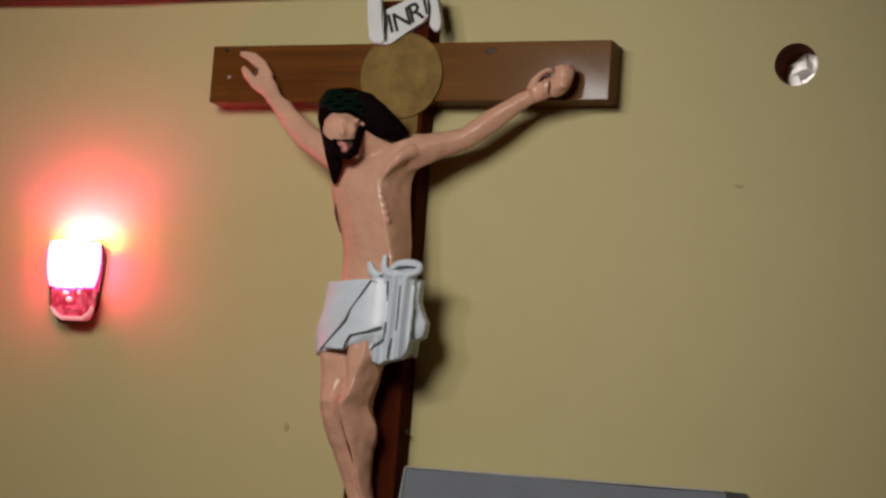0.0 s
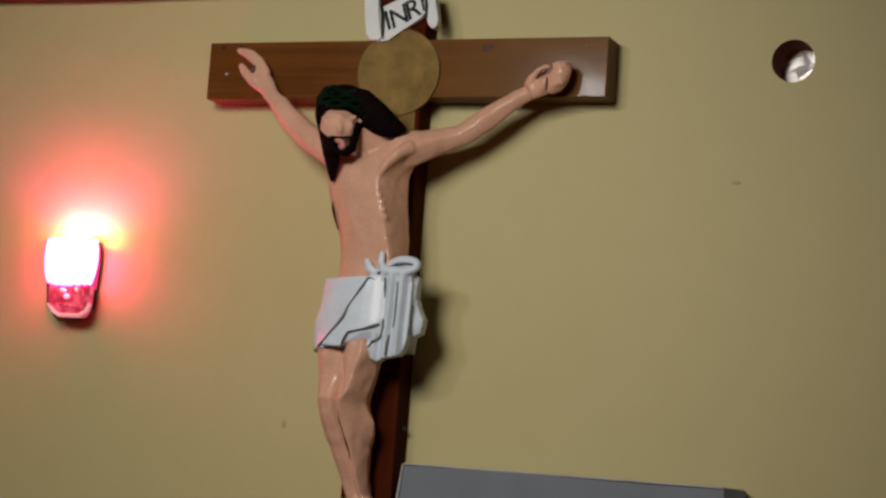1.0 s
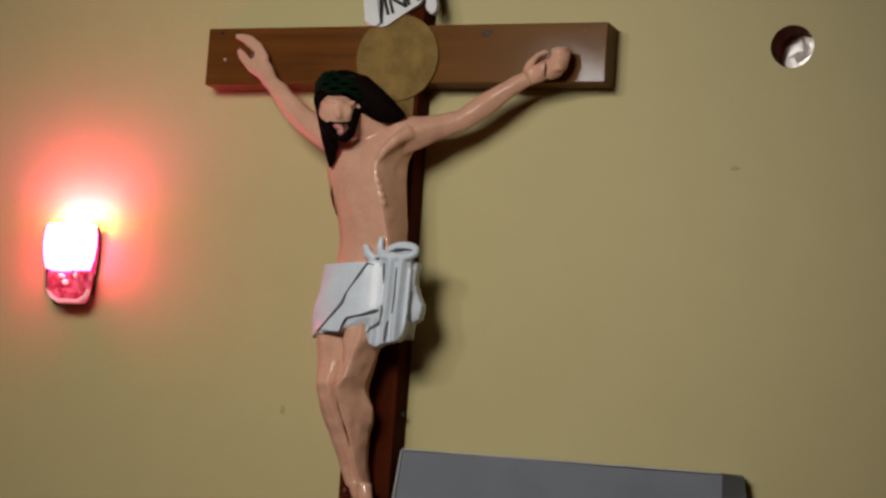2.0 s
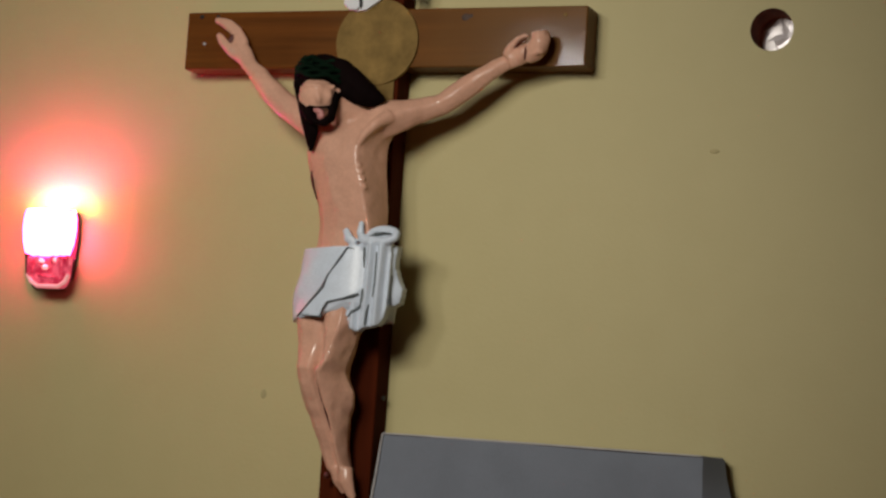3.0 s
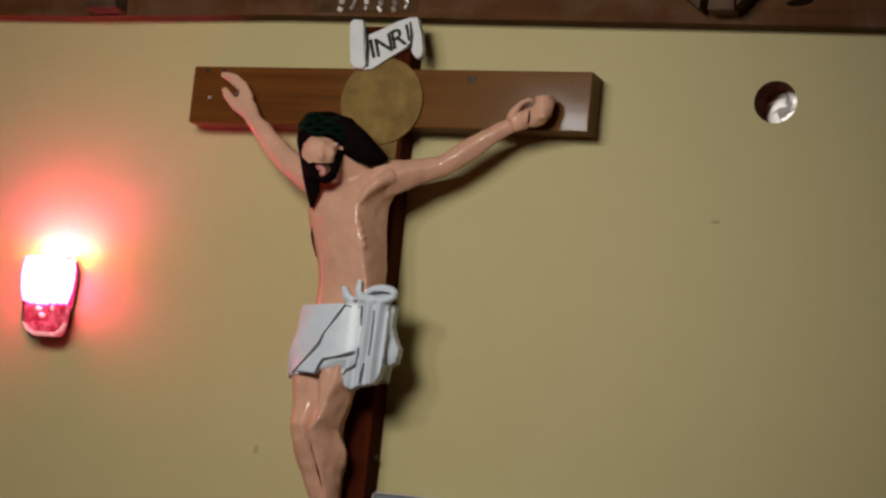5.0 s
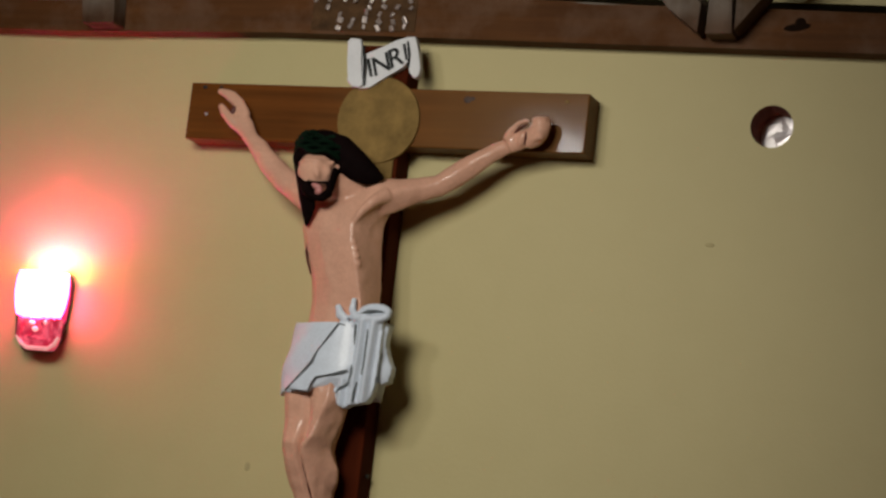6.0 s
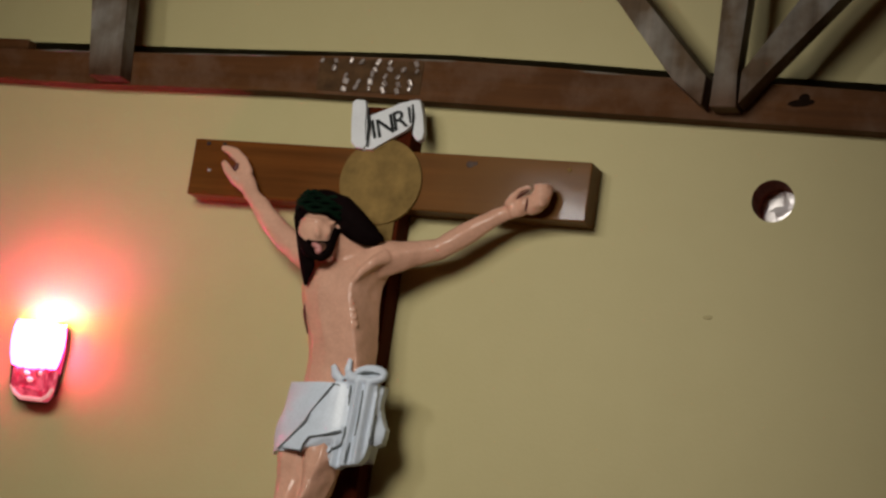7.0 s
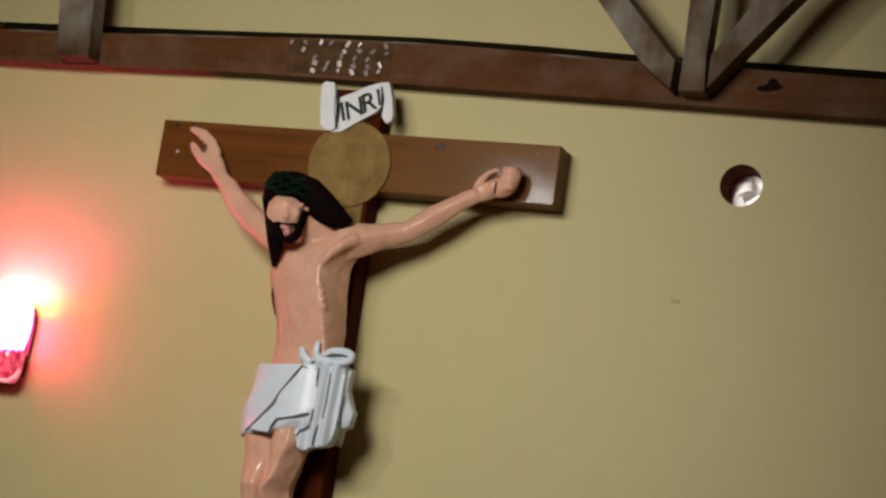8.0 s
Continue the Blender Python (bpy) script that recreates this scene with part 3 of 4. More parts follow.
tube(skin, [(0.548, -0.160, 3.006, 0.014, 0.014), (0.566, -0.166, 3.026, 0.031, 0.0230), (0.587, -0.170, 3.058, 0.036, 0.0260), (0.599, -0.168, 3.086, 0.027, 0.0210), (0.606, -0.164, 3.106, 0.012, 0.012)])
for k in range(4):
    a = k * 0.021
    tube(skin, [(0.568 + a * 0.1, -0.186, 3.088 - a, 0.0095, 0.010), (0.590 + a * 0.1, -0.193, 3.094 - a, 0.0095, 0.010), (0.612 - a * 0.1, -0.183, 3.094 - a, 0.008, 0.010)], 10)
tube(skin, [(0.474, -0.168, 3.022, 0.014, 0.0119), (0.494, -0.174, 3.054, 0.0125, 0.0119), (0.516, -0.180, 3.076, 0.011, 0.0110), (0.540, -0.184, 3.087, 0.010, 0.0095), (0.556, -0.186, 3.084, 0.006, 0.006)], 10)
tube(skin, [(0.528, -0.172, 3.010, 0.012, 0.012), (0.534, -0.182, 3.030, 0.012, 0.012), (0.540, -0.184, 3.050, 0.008, 0.010)], 10)
# legs: the front one turns its shin away from the knee down
loft(skin, [carved(*s) for s in (
    (2.190, -0.164, -0.075, -0.030, -0.220, -0.288, -0.268, -0.150), (2.128, -0.166, -0.080, -0.035, -0.222, -0.290, -0.270, -0.150), (2.055, -0.154, -0.075, -0.020, -0.222, -0.286, -0.262, -0.150),
    (1.980, -0.145, -0.082, -0.040, -0.235, -0.304, -0.240, -0.160), (1.930, -0.141, -0.074, -0.040, -0.228, -0.290, -0.225, -0.155), (1.870, -0.128, -0.060, -0.026, -0.212, -0.262, -0.200, -0.145),
    (1.836, -0.115, -0.050, -0.012, -0.202, -0.248, -0.192, -0.140), (1.780, -0.093, -0.034, 0.000, -0.190, -0.226, -0.178, -0.130), (1.725, -0.075, -0.024, 0.004, -0.176, -0.204, -0.164, -0.120),
    (1.690, -0.064, -0.018, 0.008, -0.168, -0.194, -0.158, -0.115), (1.655, -0.048, -0.006, 0.014, -0.164, -0.188, -0.154, -0.112))])
loft(skin, [carved(*s) for s in (
    (2.190, -0.055, 0.024, 0.074, -0.276, -0.302, -0.215, -0.160), (2.128, -0.052, 0.020, 0.061, -0.278, -0.308, -0.225, -0.160), (2.060, -0.040, 0.000, 0.044, -0.276, -0.312, -0.230, -0.165),
    (2.000, -0.044, -0.014, 0.028, -0.272, -0.326, -0.238, -0.170), (1.968, -0.056, -0.038, 0.024, -0.275, -0.328, -0.236, -0.170), (1.945, -0.054, -0.036, 0.030, -0.270, -0.318, -0.228, -0.165),
    (1.910, -0.048, -0.032, 0.046, -0.258, -0.300, -0.215, -0.160), (1.870, -0.038, -0.024, 0.044, -0.246, -0.284, -0.205, -0.155), (1.836, -0.028, -0.014, 0.030, -0.236, -0.270, -0.198, -0.150),
    (1.780, -0.016, -0.004, 0.024, -0.222, -0.250, -0.188, -0.145), (1.730, -0.011, 0.001, 0.024, -0.208, -0.232, -0.180, -0.140), (1.690, -0.001, 0.009, 0.030, -0.198, -0.220, -0.172, -0.138),
    (1.655, 0.008, 0.018, 0.034, -0.190, -0.210, -0.168, -0.135))])
# feet, one over the other
tube(skin, [(0.026, -0.186, 1.668, 0.026, 0.022), (0.032, -0.194, 1.625, 0.026, 0.020), (0.046, -0.190, 1.592, 0.019, 0.014), (0.056, -0.182, 1.572, 0.012, 0.008)])
tube(skin, [(-0.014, -0.172, 1.668, 0.026, 0.022), (0.004, -0.168, 1.622, 0.026, 0.018), (0.024, -0.162, 1.590, 0.018, 0.012)])
for k in range(4):
    tube(skin, [(0.036 + 0.006 * k, -0.196, 1.600 - 0.003 * k, 0.0045, 0.006), (0.046 + 0.006 * k, -0.192, 1.576 - 0.002 * k, 0.004, 0.005)], 8)
# face, bowed to one side
ball(skin, -0.120, -0.308, 2.862, 0.062, 0.050, 0.072, -14)
tube(skin, [(-0.108, -0.350, 2.890, 0.008, 0.006), (-0.098, -0.352, 2.864, 0.008, 0.007), (-0.090, -0.354, 2.844, 0.010, 0.008), (-0.089, -0.346, 2.834, 0.007, 0.006)], 10)
tube(skin, [(-0.170, -0.328, 2.888, 0.006, 0.008), (-0.138, -0.352, 2.894, 0.007, 0.010), (-0.104, -0.354, 2.894, 0.007, 0.008), (-0.084, -0.344, 2.892, 0.005, 0.006)], 10)
ball(skin, -0.143, -0.340, 2.862, 0.026, 0.014, 0.020)
ball(skin, -0.082, -0.326, 2.864, 0.028, 0.016, 0.026)
ball(skin, -0.068, -0.314, 2.890, 0.018, 0.012, 0.010, -30)

hair = bmesh.new()
ball(hair, -0.124, -0.272, 2.946, 0.084, 0.072, 0.066, -10)
tube(hair, [(-0.112, -0.280, 2.966, 0.044, 0.042), (-0.062, -0.272, 2.946, 0.054, 0.046), (-0.012, -0.260, 2.914, 0.047, 0.042), (0.034, -0.248, 2.884, 0.038, 0.034), (0.068, -0.240, 2.868, 0.026, 0.024), (0.092, -0.236, 2.868, 0.008, 0.010)])
tube(hair, [(-0.044, -0.268, 2.896, 0.028, 0.040), (-0.002, -0.254, 2.876, 0.028, 0.034), (0.038, -0.244, 2.858, 0.020, 0.025), (0.068, -0.238, 2.854, 0.010, 0.012)])
tube(hair, [(-0.198, -0.278, 2.945, 0.013, 0.030), (-0.200, -0.292, 2.902, 0.010, 0.028), (-0.182, -0.304, 2.866, 0.010, 0.026), (-0.160, -0.314, 2.828, 0.018, 0.026), (-0.142, -0.312, 2.790, 0.027, 0.024), (-0.134, -0.300, 2.748, 0.026, 0.020), (-0.138, -0.288, 2.712, 0.015, 0.014), (-0.140, -0.280, 2.684, 0.004, 0.006)])
tube(hair, [(-0.158, -0.322, 2.838, 0.008, 0.022), (-0.136, -0.340, 2.806, 0.014, 0.020), (-0.120, -0.344, 2.788, 0.016, 0.020), (-0.100, -0.342, 2.774, 0.012, 0.020), (-0.072, -0.338, 2.772, 0.013, 0.022), (-0.056, -0.326, 2.790, 0.013, 0.022), (-0.050, -0.316, 2.836, 0.010, 0.022), (-0.050, -0.300, 2.876, 0.009, 0.022)])
tube(hair, [(-0.150, -0.338, 2.816, 0.004, 0.010), (-0.120, -0.354, 2.822, 0.0050, 0.010), (-0.090, -0.358, 2.818, 0.0050, 0.010), (-0.062, -0.342, 2.824, 0.004, 0.009)], 10)
ball(hair, -0.084, -0.328, 2.780, 0.030, 0.022, 0.016, 10)
ball(hair, -0.122, -0.336, 2.796, 0.020, 0.020, 0.018, 10)

thorns = bmesh.new()
for k in range(6):
    loop = []
    for i in range(33):
        a = 2 * math.pi * i / 32
        wide = 0.084 - 0.008 * max(0, k - 2)
        loop.append((-0.122 + wide * math.cos(a), -0.276 + (wide - 0.004) * math.sin(a), 2.950 - 0.010 * math.cos(a) + 0.007 * math.sin(5 * a + 2.1 * k) + 0.011 * (k - 2.0), 0.0085, 0.0085))
    tube(thorns, loop, 8)
for i in range(30):
    a = 2 * math.pi * i / 30 + 0.1
    x, y, z = -0.122 + 0.080 * math.cos(a), -0.276 + 0.076 * math.sin(a), 2.950 - 0.010 * math.cos(a) + 0.018 * math.sin(7 * a)
    tube(thorns, [(x, y, z, 0.005, 0.005), (x + 0.008 * math.cos(a), y + 0.008 * math.sin(a), z + 0.008 + 0.006 * math.sin(3 * a), 0.001, 0.001)], 6)

# loincloth: wrapped body, an overlapping panel, a hanging bundle of folds and a bow
cloth = bmesh.new()
rows, sides = 16, 72
wrap = []
for r in range(rows + 1):
    ring = []
    for j in range(sides):
        a = 2 * math.pi * j / sides
        c, s = math.cos(a), math.sin(a)
        top = 2.384 + 0.010 * c + 0.006 * s
        low = 2.140 + 0.004 * math.sin(9 * a) - 0.010 * max(0, -c - 0.8) * 5
        if s < 0.3:
            low += 0.054 * max(0, min(1, (c + 0.27) * 14)) + 0.02 * max(0, min(1, (c - 0.6) * 6))
        z = top + (low - top) * r / rows
        u = r / rows
        cx = 0.003 - 0.017 * u
        wide, deep = 0.148 + 0.029 * min(1.0, 1.6 * u), 0.090 + 0.022 * u
        fold = 0.003 * math.sin(6 * a + 9 * u)
        ring.append(cloth.verts.new((cx + (wide + fold + 0.019 * (1 - u) * max(0, -c)) * c, -0.200 + (deep + fold) * s, z)))
    wrap.append(ring)
for a, b in zip(wrap, wrap[1:]):
    for j in range(sides):
        cloth.faces.new((a[j], a[(j + 1) % sides], b[(j + 1) % sides], b[j]))
cloth.faces.new(wrap[0])
cloth.faces.new(wrap[-1][::-1])


def on_wrap(x, z):
    """The front of the wrapped cloth at x and z."""
    u = min(1.0, max(0.0, (2.388 - z) / 0.240))
    reach = (x - 0.003 + 0.017 * u) / (0.148 + 0.029 * min(1.0, 1.6 * u))
    return -0.200 - (0.090 + 0.022 * u) * math.sqrt(max(0.0, 1 - reach * reach))


def inside(outline, x, z):
    hit = False
    for (x0, z0), (x1, z1) in zip(outline, outline[1:] + outline[:1]):
        if (z0 > z) != (z1 > z) and x < x0 + (x1 - x0) * (z - z0) / (z1 - z0):
            hit = not hit
    return hit


def draped(bm, outline, front, thick, step=0.004):
    """A sheet of cloth within an outline in x and z, its face at front(x, z)."""
    x0, z0 = min(p[0] for p in outline), min(p[1] for p in outline)
    nx, nz = int((max(p[0] for p in outline) - x0) / step) + 1, int((max(p[1] for p in outline) - z0) / step) + 1
    cells = {(i, k) for i in range(nx) for k in range(nz) if inside(outline, x0 + (i + 0.5) * step, z0 + (k + 0.5) * step)}
    made = {}

    def corner(i, k, back):
        if (i, k, back) not in made:
            x, z = x0 + i * step, z0 + k * step
            made[i, k, back] = bm.verts.new((x, front(x, z) + back * thick, z))
        return made[i, k, back]

    for i, k in sorted(cells):
        for back in (0, 1):
            bm.faces.new([corner(i + a, k + b, back) for a, b in ((0, 0), (1, 0), (1, 1), (0, 1))])
        for di, dk, (a, b), (c, d) in ((-1, 0, (0, 0), (0, 1)), (1, 0, (1, 0), (1, 1)), (0, -1, (0, 0), (1, 0)), (0, 1, (0, 1), (1, 1))):
            if (i + di, k + dk) not in cells:
                bm.faces.new([corner(i + a, k + b, 0), corner(i + c, k + d, 0), corner(i + c, k + d, 1), corner(i + a, k + b, 1)])


OVERLAP = [(0.025, 2.378), (0.003, 2.333), (-0.035, 2.276), (-0.049, 2.238), (-0.087, 2.196), (-0.128, 2.156), (-0.112, 2.148), (-0.041, 2.145), (-0.036, 2.172), (-0.024, 2.194), (0.032, 2.205), (0.078, 2.222), (0.11, 2.30), (0.11, 2.385)]
BUNDLE = [(0.076, 2.392), (0.080, 2.30), (0.085, 2.222), (0.070, 2.197), (0.034, 2.183), (0.031, 2.158), (0.044, 2.117), (0.072, 2.104), (0.100, 2.117), (0.143, 2.125), (0.160, 2.158), (0.168, 2.195), (0.172, 2.26), (0.168, 2.392)]
TAIL = [(0.158, 2.39), (0.160, 2.30), (0.160, 2.20), (0.178, 2.192), (0.198, 2.206), (0.204, 2.243), (0.186, 2.276), (0.176, 2.32), (0.178, 2.39)]


def bundle_front(x, z):
    lean = 0.20 * (2.30 - z)
    return -0.296 - 0.009 * math.cos((x - 0.102 + lean * 0.18) * 165) + 0.35 * max(0.0, x - 0.13) + 0.02 * max(0.0, 0.06 - x)


draped(cloth, OVERLAP, lambda x, z: on_wrap(x, z) - 0.010, 0.02)
draped(cloth, BUNDLE, bundle_front, 0.045)
draped(cloth, TAIL, lambda x, z: -0.256 + 0.5 * max(0.0, x - 0.17) - 0.006 * math.sin((z - 2.2) * 60), 0.045)
# knot and bow
ball(cloth, 0.082, -0.284, 2.398, 0.024, 0.0204, 0.017)
loop = [(0.138 + 0.046 * math.cos(a), -0.274 + 0.010 * math.sin(a), 2.417 + 0.021 * math.sin(a), 0.013, 0.016) for a in (2 * math.pi * i / 16 for i in range(17))]
tube(cloth, loop, 10)
ball(cloth, 0.140, -0.270, 2.416, 0.044, 0.0085, 0.020)
tube(cloth, [(0.070, -0.284, 2.394, 0.013, 0.0102), (0.062, -0.290, 2.424, 0.013, 0.0095), (0.064, -0.288, 2.460, 0.008, 0.0075)], 10)
tube(cloth, [(0.048, -0.288, 2.386, 0.014, 0.0102), (0.022, -0.292, 2.404, 0.017, 0.0095), (0.010, -0.291, 2.434, 0.010, 0.0080)], 10)

# grey strips laid in the folds to stand in for their shade
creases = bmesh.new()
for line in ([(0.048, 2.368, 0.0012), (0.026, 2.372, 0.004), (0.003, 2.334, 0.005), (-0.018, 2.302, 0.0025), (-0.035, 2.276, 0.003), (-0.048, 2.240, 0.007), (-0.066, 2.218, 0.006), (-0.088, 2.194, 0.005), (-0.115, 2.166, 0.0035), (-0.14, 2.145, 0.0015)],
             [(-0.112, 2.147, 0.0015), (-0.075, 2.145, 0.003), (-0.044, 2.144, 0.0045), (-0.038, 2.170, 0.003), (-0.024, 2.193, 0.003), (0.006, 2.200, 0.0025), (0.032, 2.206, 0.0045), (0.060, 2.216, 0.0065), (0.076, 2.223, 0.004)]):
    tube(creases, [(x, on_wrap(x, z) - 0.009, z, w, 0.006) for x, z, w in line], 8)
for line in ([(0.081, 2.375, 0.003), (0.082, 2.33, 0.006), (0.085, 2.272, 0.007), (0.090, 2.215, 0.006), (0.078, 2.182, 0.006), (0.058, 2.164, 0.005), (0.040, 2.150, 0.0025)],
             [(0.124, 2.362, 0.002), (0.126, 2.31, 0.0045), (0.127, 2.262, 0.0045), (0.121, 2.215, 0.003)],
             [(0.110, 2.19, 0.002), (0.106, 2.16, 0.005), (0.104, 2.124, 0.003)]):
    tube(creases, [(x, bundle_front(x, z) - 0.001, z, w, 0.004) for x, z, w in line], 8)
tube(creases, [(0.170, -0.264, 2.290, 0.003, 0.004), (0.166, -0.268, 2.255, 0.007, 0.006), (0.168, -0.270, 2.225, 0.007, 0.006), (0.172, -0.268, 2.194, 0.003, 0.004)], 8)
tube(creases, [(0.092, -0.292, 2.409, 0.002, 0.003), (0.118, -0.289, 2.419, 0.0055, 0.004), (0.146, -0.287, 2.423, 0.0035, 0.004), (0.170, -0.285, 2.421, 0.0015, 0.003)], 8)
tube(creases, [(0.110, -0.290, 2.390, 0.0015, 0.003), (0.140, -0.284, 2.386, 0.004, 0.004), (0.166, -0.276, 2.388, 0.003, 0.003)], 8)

wounds_creases = bmesh.new()
tube(wounds_creases, [(-0.146, -0.243, 2.630, 0.002, 0.006), (-0.145, -0.245, 2.605, 0.005, 0.007), (-0.138, -0.243, 2.575, 0.0035, 0.006), (-0.124, -0.238, 2.535, 0.0015, 0.005)], 8)
# dark strips standing in for the shade between legs and at the ankles
tube(wounds_creases, [(-0.054, -0.288, 1.955, 0.003, 0.008), (-0.047, -0.274, 1.908, 0.004, 0.007), (-0.038, -0.256, 1.872, 0.004, 0.008), (-0.032, -0.250, 1.846, 0.004, 0.008), (-0.018, -0.230, 1.790, 0.001, 0.006)], 8)
tube(wounds_creases, [(-0.010, -0.208, 1.725, 0.0015, 0.006), (0.002, -0.202, 1.695, 0.004, 0.006), (0.016, -0.196, 1.660, 0.002, 0.006)], 8)
ball(wounds_creases, -0.050, -0.165, 1.640, 0.010, 0.012, 0.012)
# shade between thumb and palm as a dark strip, then the hand wounds
tube(wounds_creases, [(0.504, -0.174, 3.046, 0.002, 0.004), (0.524, -0.180, 3.062, 0.0035, 0.005), (0.548, -0.186, 3.073, 0.002, 0.004)], 8)
tube(wounds_creases, [(0.548, -0.186, 3.050, 0.0015, 0.004), (0.549, -0.188, 3.030, 0.004, 0.005), (0.545, -0.182, 3.008, 0.0015, 0.004)], 8)
ball(wounds_creases, -0.528, -0.160, 3.090, 0.010, 0.0080, 0.022, 20)
lips = bmesh.new()
ball(lips, -0.086, -0.358, 2.806, 0.020, 0.0085, 0.010, 20)
ball(lips, -0.078, -0.356, 2.793, 0.013, 0.0085, 0.014, 20)

statue_mesh = bmesh.new()
slots = [SKIN, HAIR, THORN, CLOTH, FOLD_SHADE, WOUND_CREASE, LIP]
for index, piece in enumerate((moulded(skin, 0.005, 6, 0.003), moulded(hair, 0.006, 2), mesh_of("t", thorns), moulded(cloth, 0.004, 3), mesh_of("f", creases), mesh_of("w", wounds_creases), mesh_of("l", lips))):
    first = len(statue_mesh.faces)
    statue_mesh.from_mesh(piece)
    statue_mesh.faces.ensure_lookup_table()
    for i in range(first, len(statue_mesh.faces)):
        statue_mesh.faces[i].material_index = index
statue_data = bpy.data.meshes.new("crucifix_statue")
statue_mesh.to_mesh(statue_data)
statue_mesh.free()
for m in slots:
    statue_data.materials.append(m)
smooth(statue_data, 0.9)
tagged(new("crucifix_statue", statue_data), "glossy painted plaster crucifix statue with white loincloth", "statue")

# ---- wall lamp ----
lamp = thing("wall_lamp", "lit glass wall lamp with reddish glow on brown plate", "wall lamp")
LX, LY = -1.222, -0.088
part("backplate", slab([(-1.350, 2.27), (-1.312, 2.226), (-1.198, 2.226), (-1.160, 2.268), (-1.150, 2.36), (-1.148, 2.47), (-1.158, 2.503), (-1.185, 2.512), (-1.36, 2.505), (-1.372, 2.46)], -0.022, -0.001, 0.006), LAMP_BROWN, lamp, "brown plate with cut corners")
holder = part("holder", slab([(-1.290, 2.336), (-1.290, 2.268), (-1.268, 2.240), (-1.238, 2.221), (-1.150, 2.221), (-1.126, 2.240), (-1.114, 2.270), (-1.108, 2.340)], -0.112, -0.024, 0.010), LAMP_CRYSTAL, lamp, "pressed glass lower cup, its pink lamplight put in as glow")
for v in holder.data.vertices:
    if v.co.y > -0.06:
        v.co.x, v.co.z = -1.205 + (v.co.x + 1.205) * 0.55, 2.30 + (v.co.z - 2.30) * 0.9
# pressed relief: upright flutes, a lens between them and a thick foot
for x, half, z0, z1 in ((-1.272, 0.013, 2.262, 2.334), (-1.242, 0.011, 2.300, 2.338), (-1.154, 0.011, 2.262, 2.338), (-1.128, 0.012, 2.268, 2.338), (-1.182, 0.010, 2.306, 2.338)):
    flute = bmesh.new()
    tube(flute, [(x, -0.110, z0, 0.004, 0.006), (x, -0.114, z0 + 0.012, half, 0.012), (x, -0.116, z1 - 0.010, half, 0.014), (x, -0.112, z1, 0.005, 0.006)], 6)
    part("flute", flute, LAMP_CRYSTAL, holder)
for x, z, rx, rz in ((-1.232, 2.318, 0.018, 0.008), (-1.212, 2.296, 0.013, 0.010), (-1.176, 2.322, 0.010, 0.009), (-1.206, 2.262, 0.040, 0.009)):
    lens = bmesh.new()
    ball(lens, x, -0.112, z, rx, 0.012, rz, 8)
    part("lens", lens, LAMP_GLINT if z > 2.28 else LAMP_CRYSTAL, holder)
foot = bmesh.new()
tube(foot, [(-1.284, -0.108, 2.268, 0.007, 0.010), (-1.262, -0.113, 2.243, 0.008, 0.011), (-1.236, -0.114, 2.229, 0.008, 0.011), (-1.152, -0.114, 2.229, 0.008, 0.011), (-1.128, -0.112, 2.246, 0.008, 0.011), (-1.117, -0.108, 2.272, 0.006, 0.010)], 8)
part("foot_rim", foot, LAMP_FOOT, holder)
shade_mesh = bmesh.new()
lathe(shade_mesh, LX, LY, [(0.05, 2.335), (0.085, 2.345), (0.096, 2.38), (0.102, 2.43), (0.100, 2.475), (0.094, 2.498), (0.090, 2.497), (0.096, 2.45), (0.09, 2.385), (0.05, 2.342)], 32, 0.66)
part("shade", shade_mesh, SHADE, lamp, "overexposed frosted glass shade", True)
# added emitter in the shade's opening, throws the yellow core onto the wall
rim = bmesh.new()
tube(rim, [(LX + 0.092 * math.cos(a), LY + 0.046 * math.sin(a), 2.499, 0.0035, 0.0035) for a in (math.pi * i / 16 for i in range(1, 16))], 8)
part("glow_ring", rim, GLOW_RING, lamp, "hidden warm half ring added to light the wall", True)
bulb = bmesh.new()
ball(bulb, LX, LY + 0.010, 2.456, 0.022, 0.022, 0.034)
part("bulb", bulb, BULB, lamp, "bright bulb", True)
hook = bmesh.new()
tube(hook, [(-1.205, -0.03, 2.508, 0.004, 0.006), (-1.165, -0.030, 2.500, 0.010, 0.006), (-1.150, -0.026, 2.470, 0.010, 0.006), (-1.146, -0.022, 2.42, 0.007, 0.006), (-1.150, -0.022, 2.33, 0.005, 0.005)], 10)
part("scroll_arm", hook, LAMP_BROWN, lamp, "brown curled bracket", True)

# ---- covered cabinet below the cross ----
cabinet = thing("covered_cabinet", "tall cabinet under a plain grey fabric cover", "cabinet")


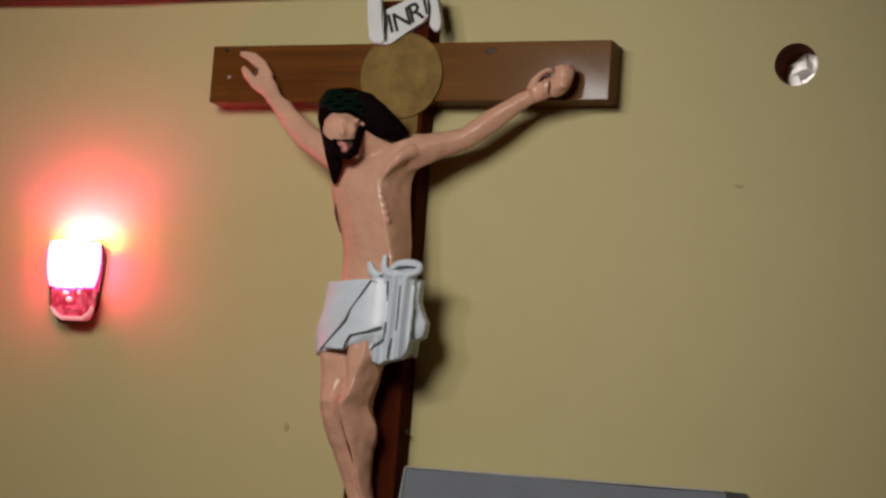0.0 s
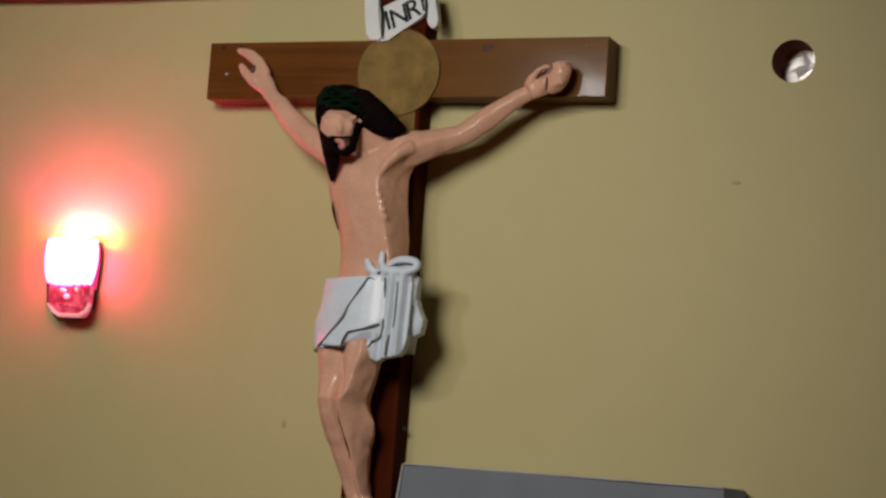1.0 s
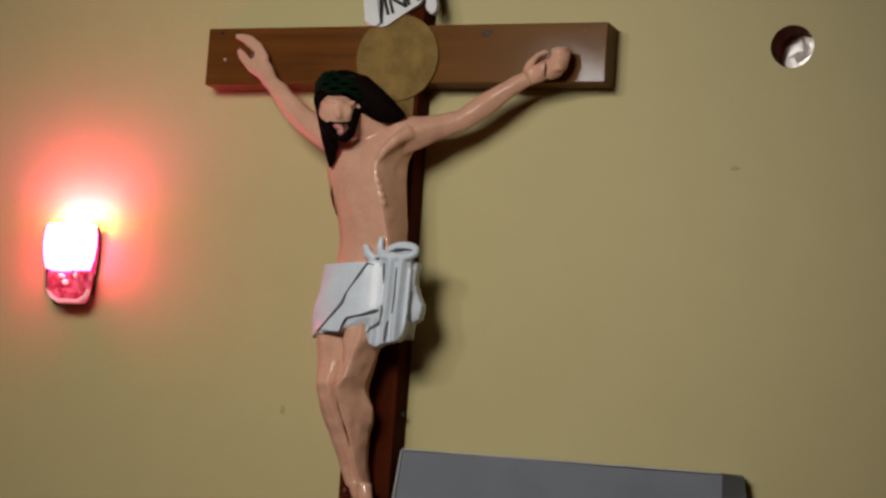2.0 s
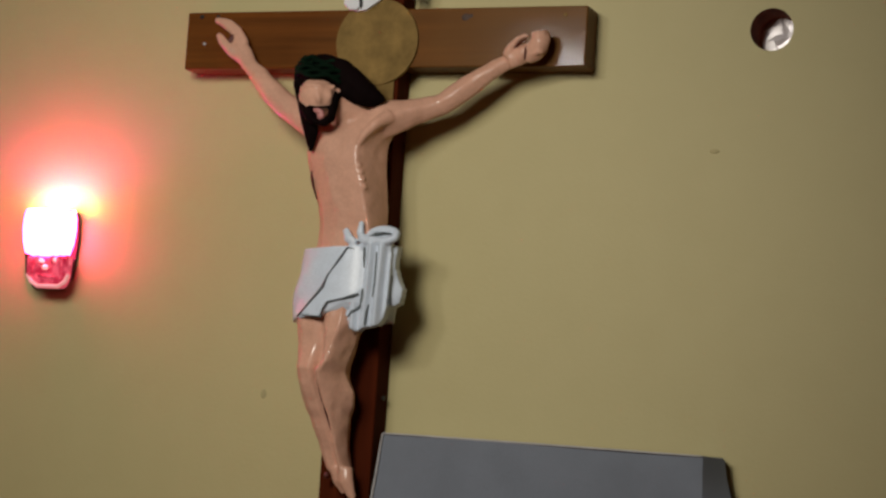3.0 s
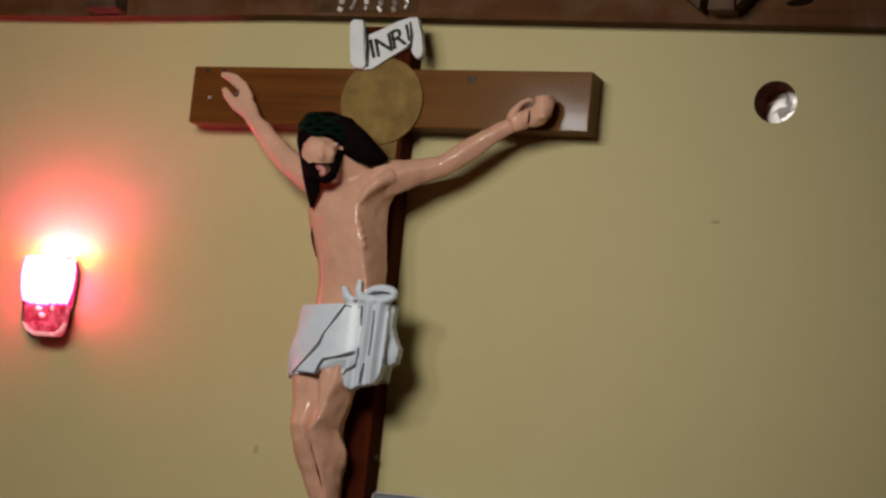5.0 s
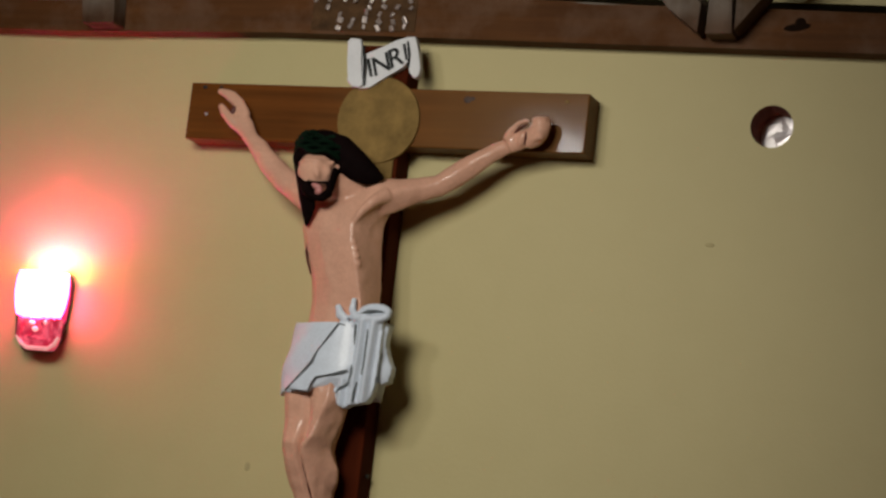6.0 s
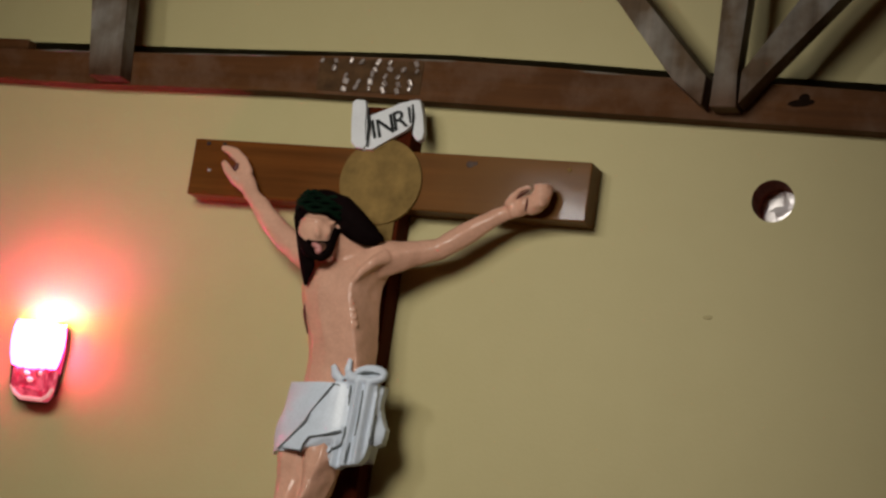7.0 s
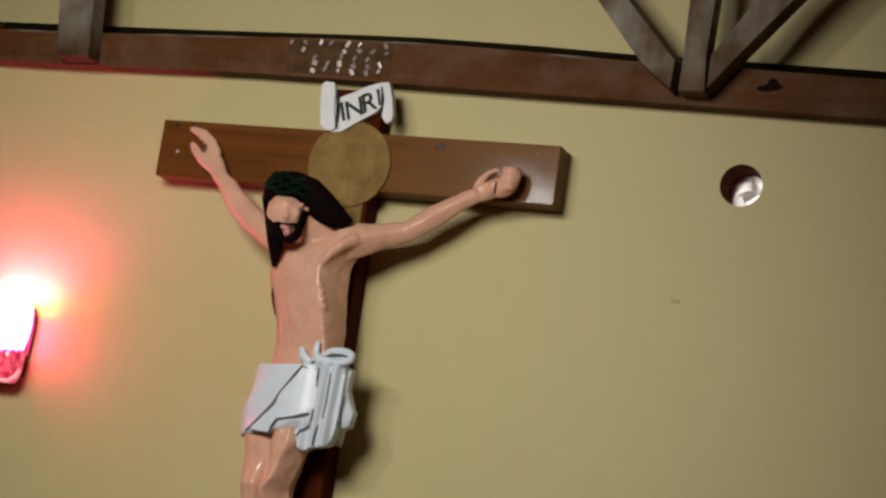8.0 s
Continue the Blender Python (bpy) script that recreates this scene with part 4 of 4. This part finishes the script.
def cover():
    """A draped cover: level rings of (height, left, right at the front, right at the back)."""
    levels = [(0, -0.077, 1.308, 1.474), (0.575, -0.006, 1.267, 1.413), (1.087, 0.054, 1.234, 1.357), (1.445, 0.095, 1.211, 1.321),
              (1.598, 0.115, 1.203, 1.296), (1.655, 0.121, 1.199, 1.266), (1.721, 0.129, 1.196, 1.249), (1.778, 0.137, 1.194, 1.239)]
    bm = bmesh.new()
    rings = []
    for z, left, front, back in levels:
        sag = 0.012 if z > 1.7 else 0.0
        ring = []
        for k in range(13):
            u = k / 12
            ring.append(bm.verts.new((left + (front - left) * u, -0.16 - 0.004 * math.sin(7 * u + 3 * z), z + sag * (1 - u))))
        for k in range(1, 6):
            u = k / 5
            ring.append(bm.verts.new((front + (back - front) * u, -0.16 + 0.10 * u, z - 0.006 * u * (z > 1.7))))
        ring.append(bm.verts.new((back - 0.02, -0.012, z)))
        ring.append(bm.verts.new((left + 0.01, -0.012, z + sag)))
        rings.append(ring)
    n = len(rings[0])
    for a, b in zip(rings, rings[1:]):
        for j in range(n):
            bm.faces.new((a[j], a[(j + 1) % n], b[(j + 1) % n], b[j]))
    bm.faces.new(rings[0][::-1])
    bm.faces.new(rings[-1])
    sharp = [e for e in bm.edges if len(e.link_faces) == 2 and e.calc_face_angle() > 0.6]
    bmesh.ops.bevel(bm, geom=sharp, offset=0.007, segments=3, affect="EDGES", profile=0.5)
    return bm


part("cover", cover(), GREY, cabinet, "plain blue-grey fabric cover flaring to the floor", True)
piping = bmesh.new()
tube(piping, [(0.135, -0.161, 1.785, 0.003, 0.004), (0.119, -0.161, 1.639, 0.0045, 0.004), (0.092, -0.161, 1.414, 0.004, 0.004), (-0.075, -0.161, 0.006, 0.004, 0.004)], 8)
top_strip = bmesh.new()
tube(top_strip, [(0.137, -0.1615, 1.787, 0.003, 0.003), (0.66, -0.163, 1.782, 0.004, 0.003), (1.190, -0.1615, 1.776, 0.003, 0.003)], 8)
part("top_strip", top_strip, PALE, cabinet, "paler strip along the top edge", True)
part("piping", piping, PALE, cabinet, "pale piping along the edge", True)
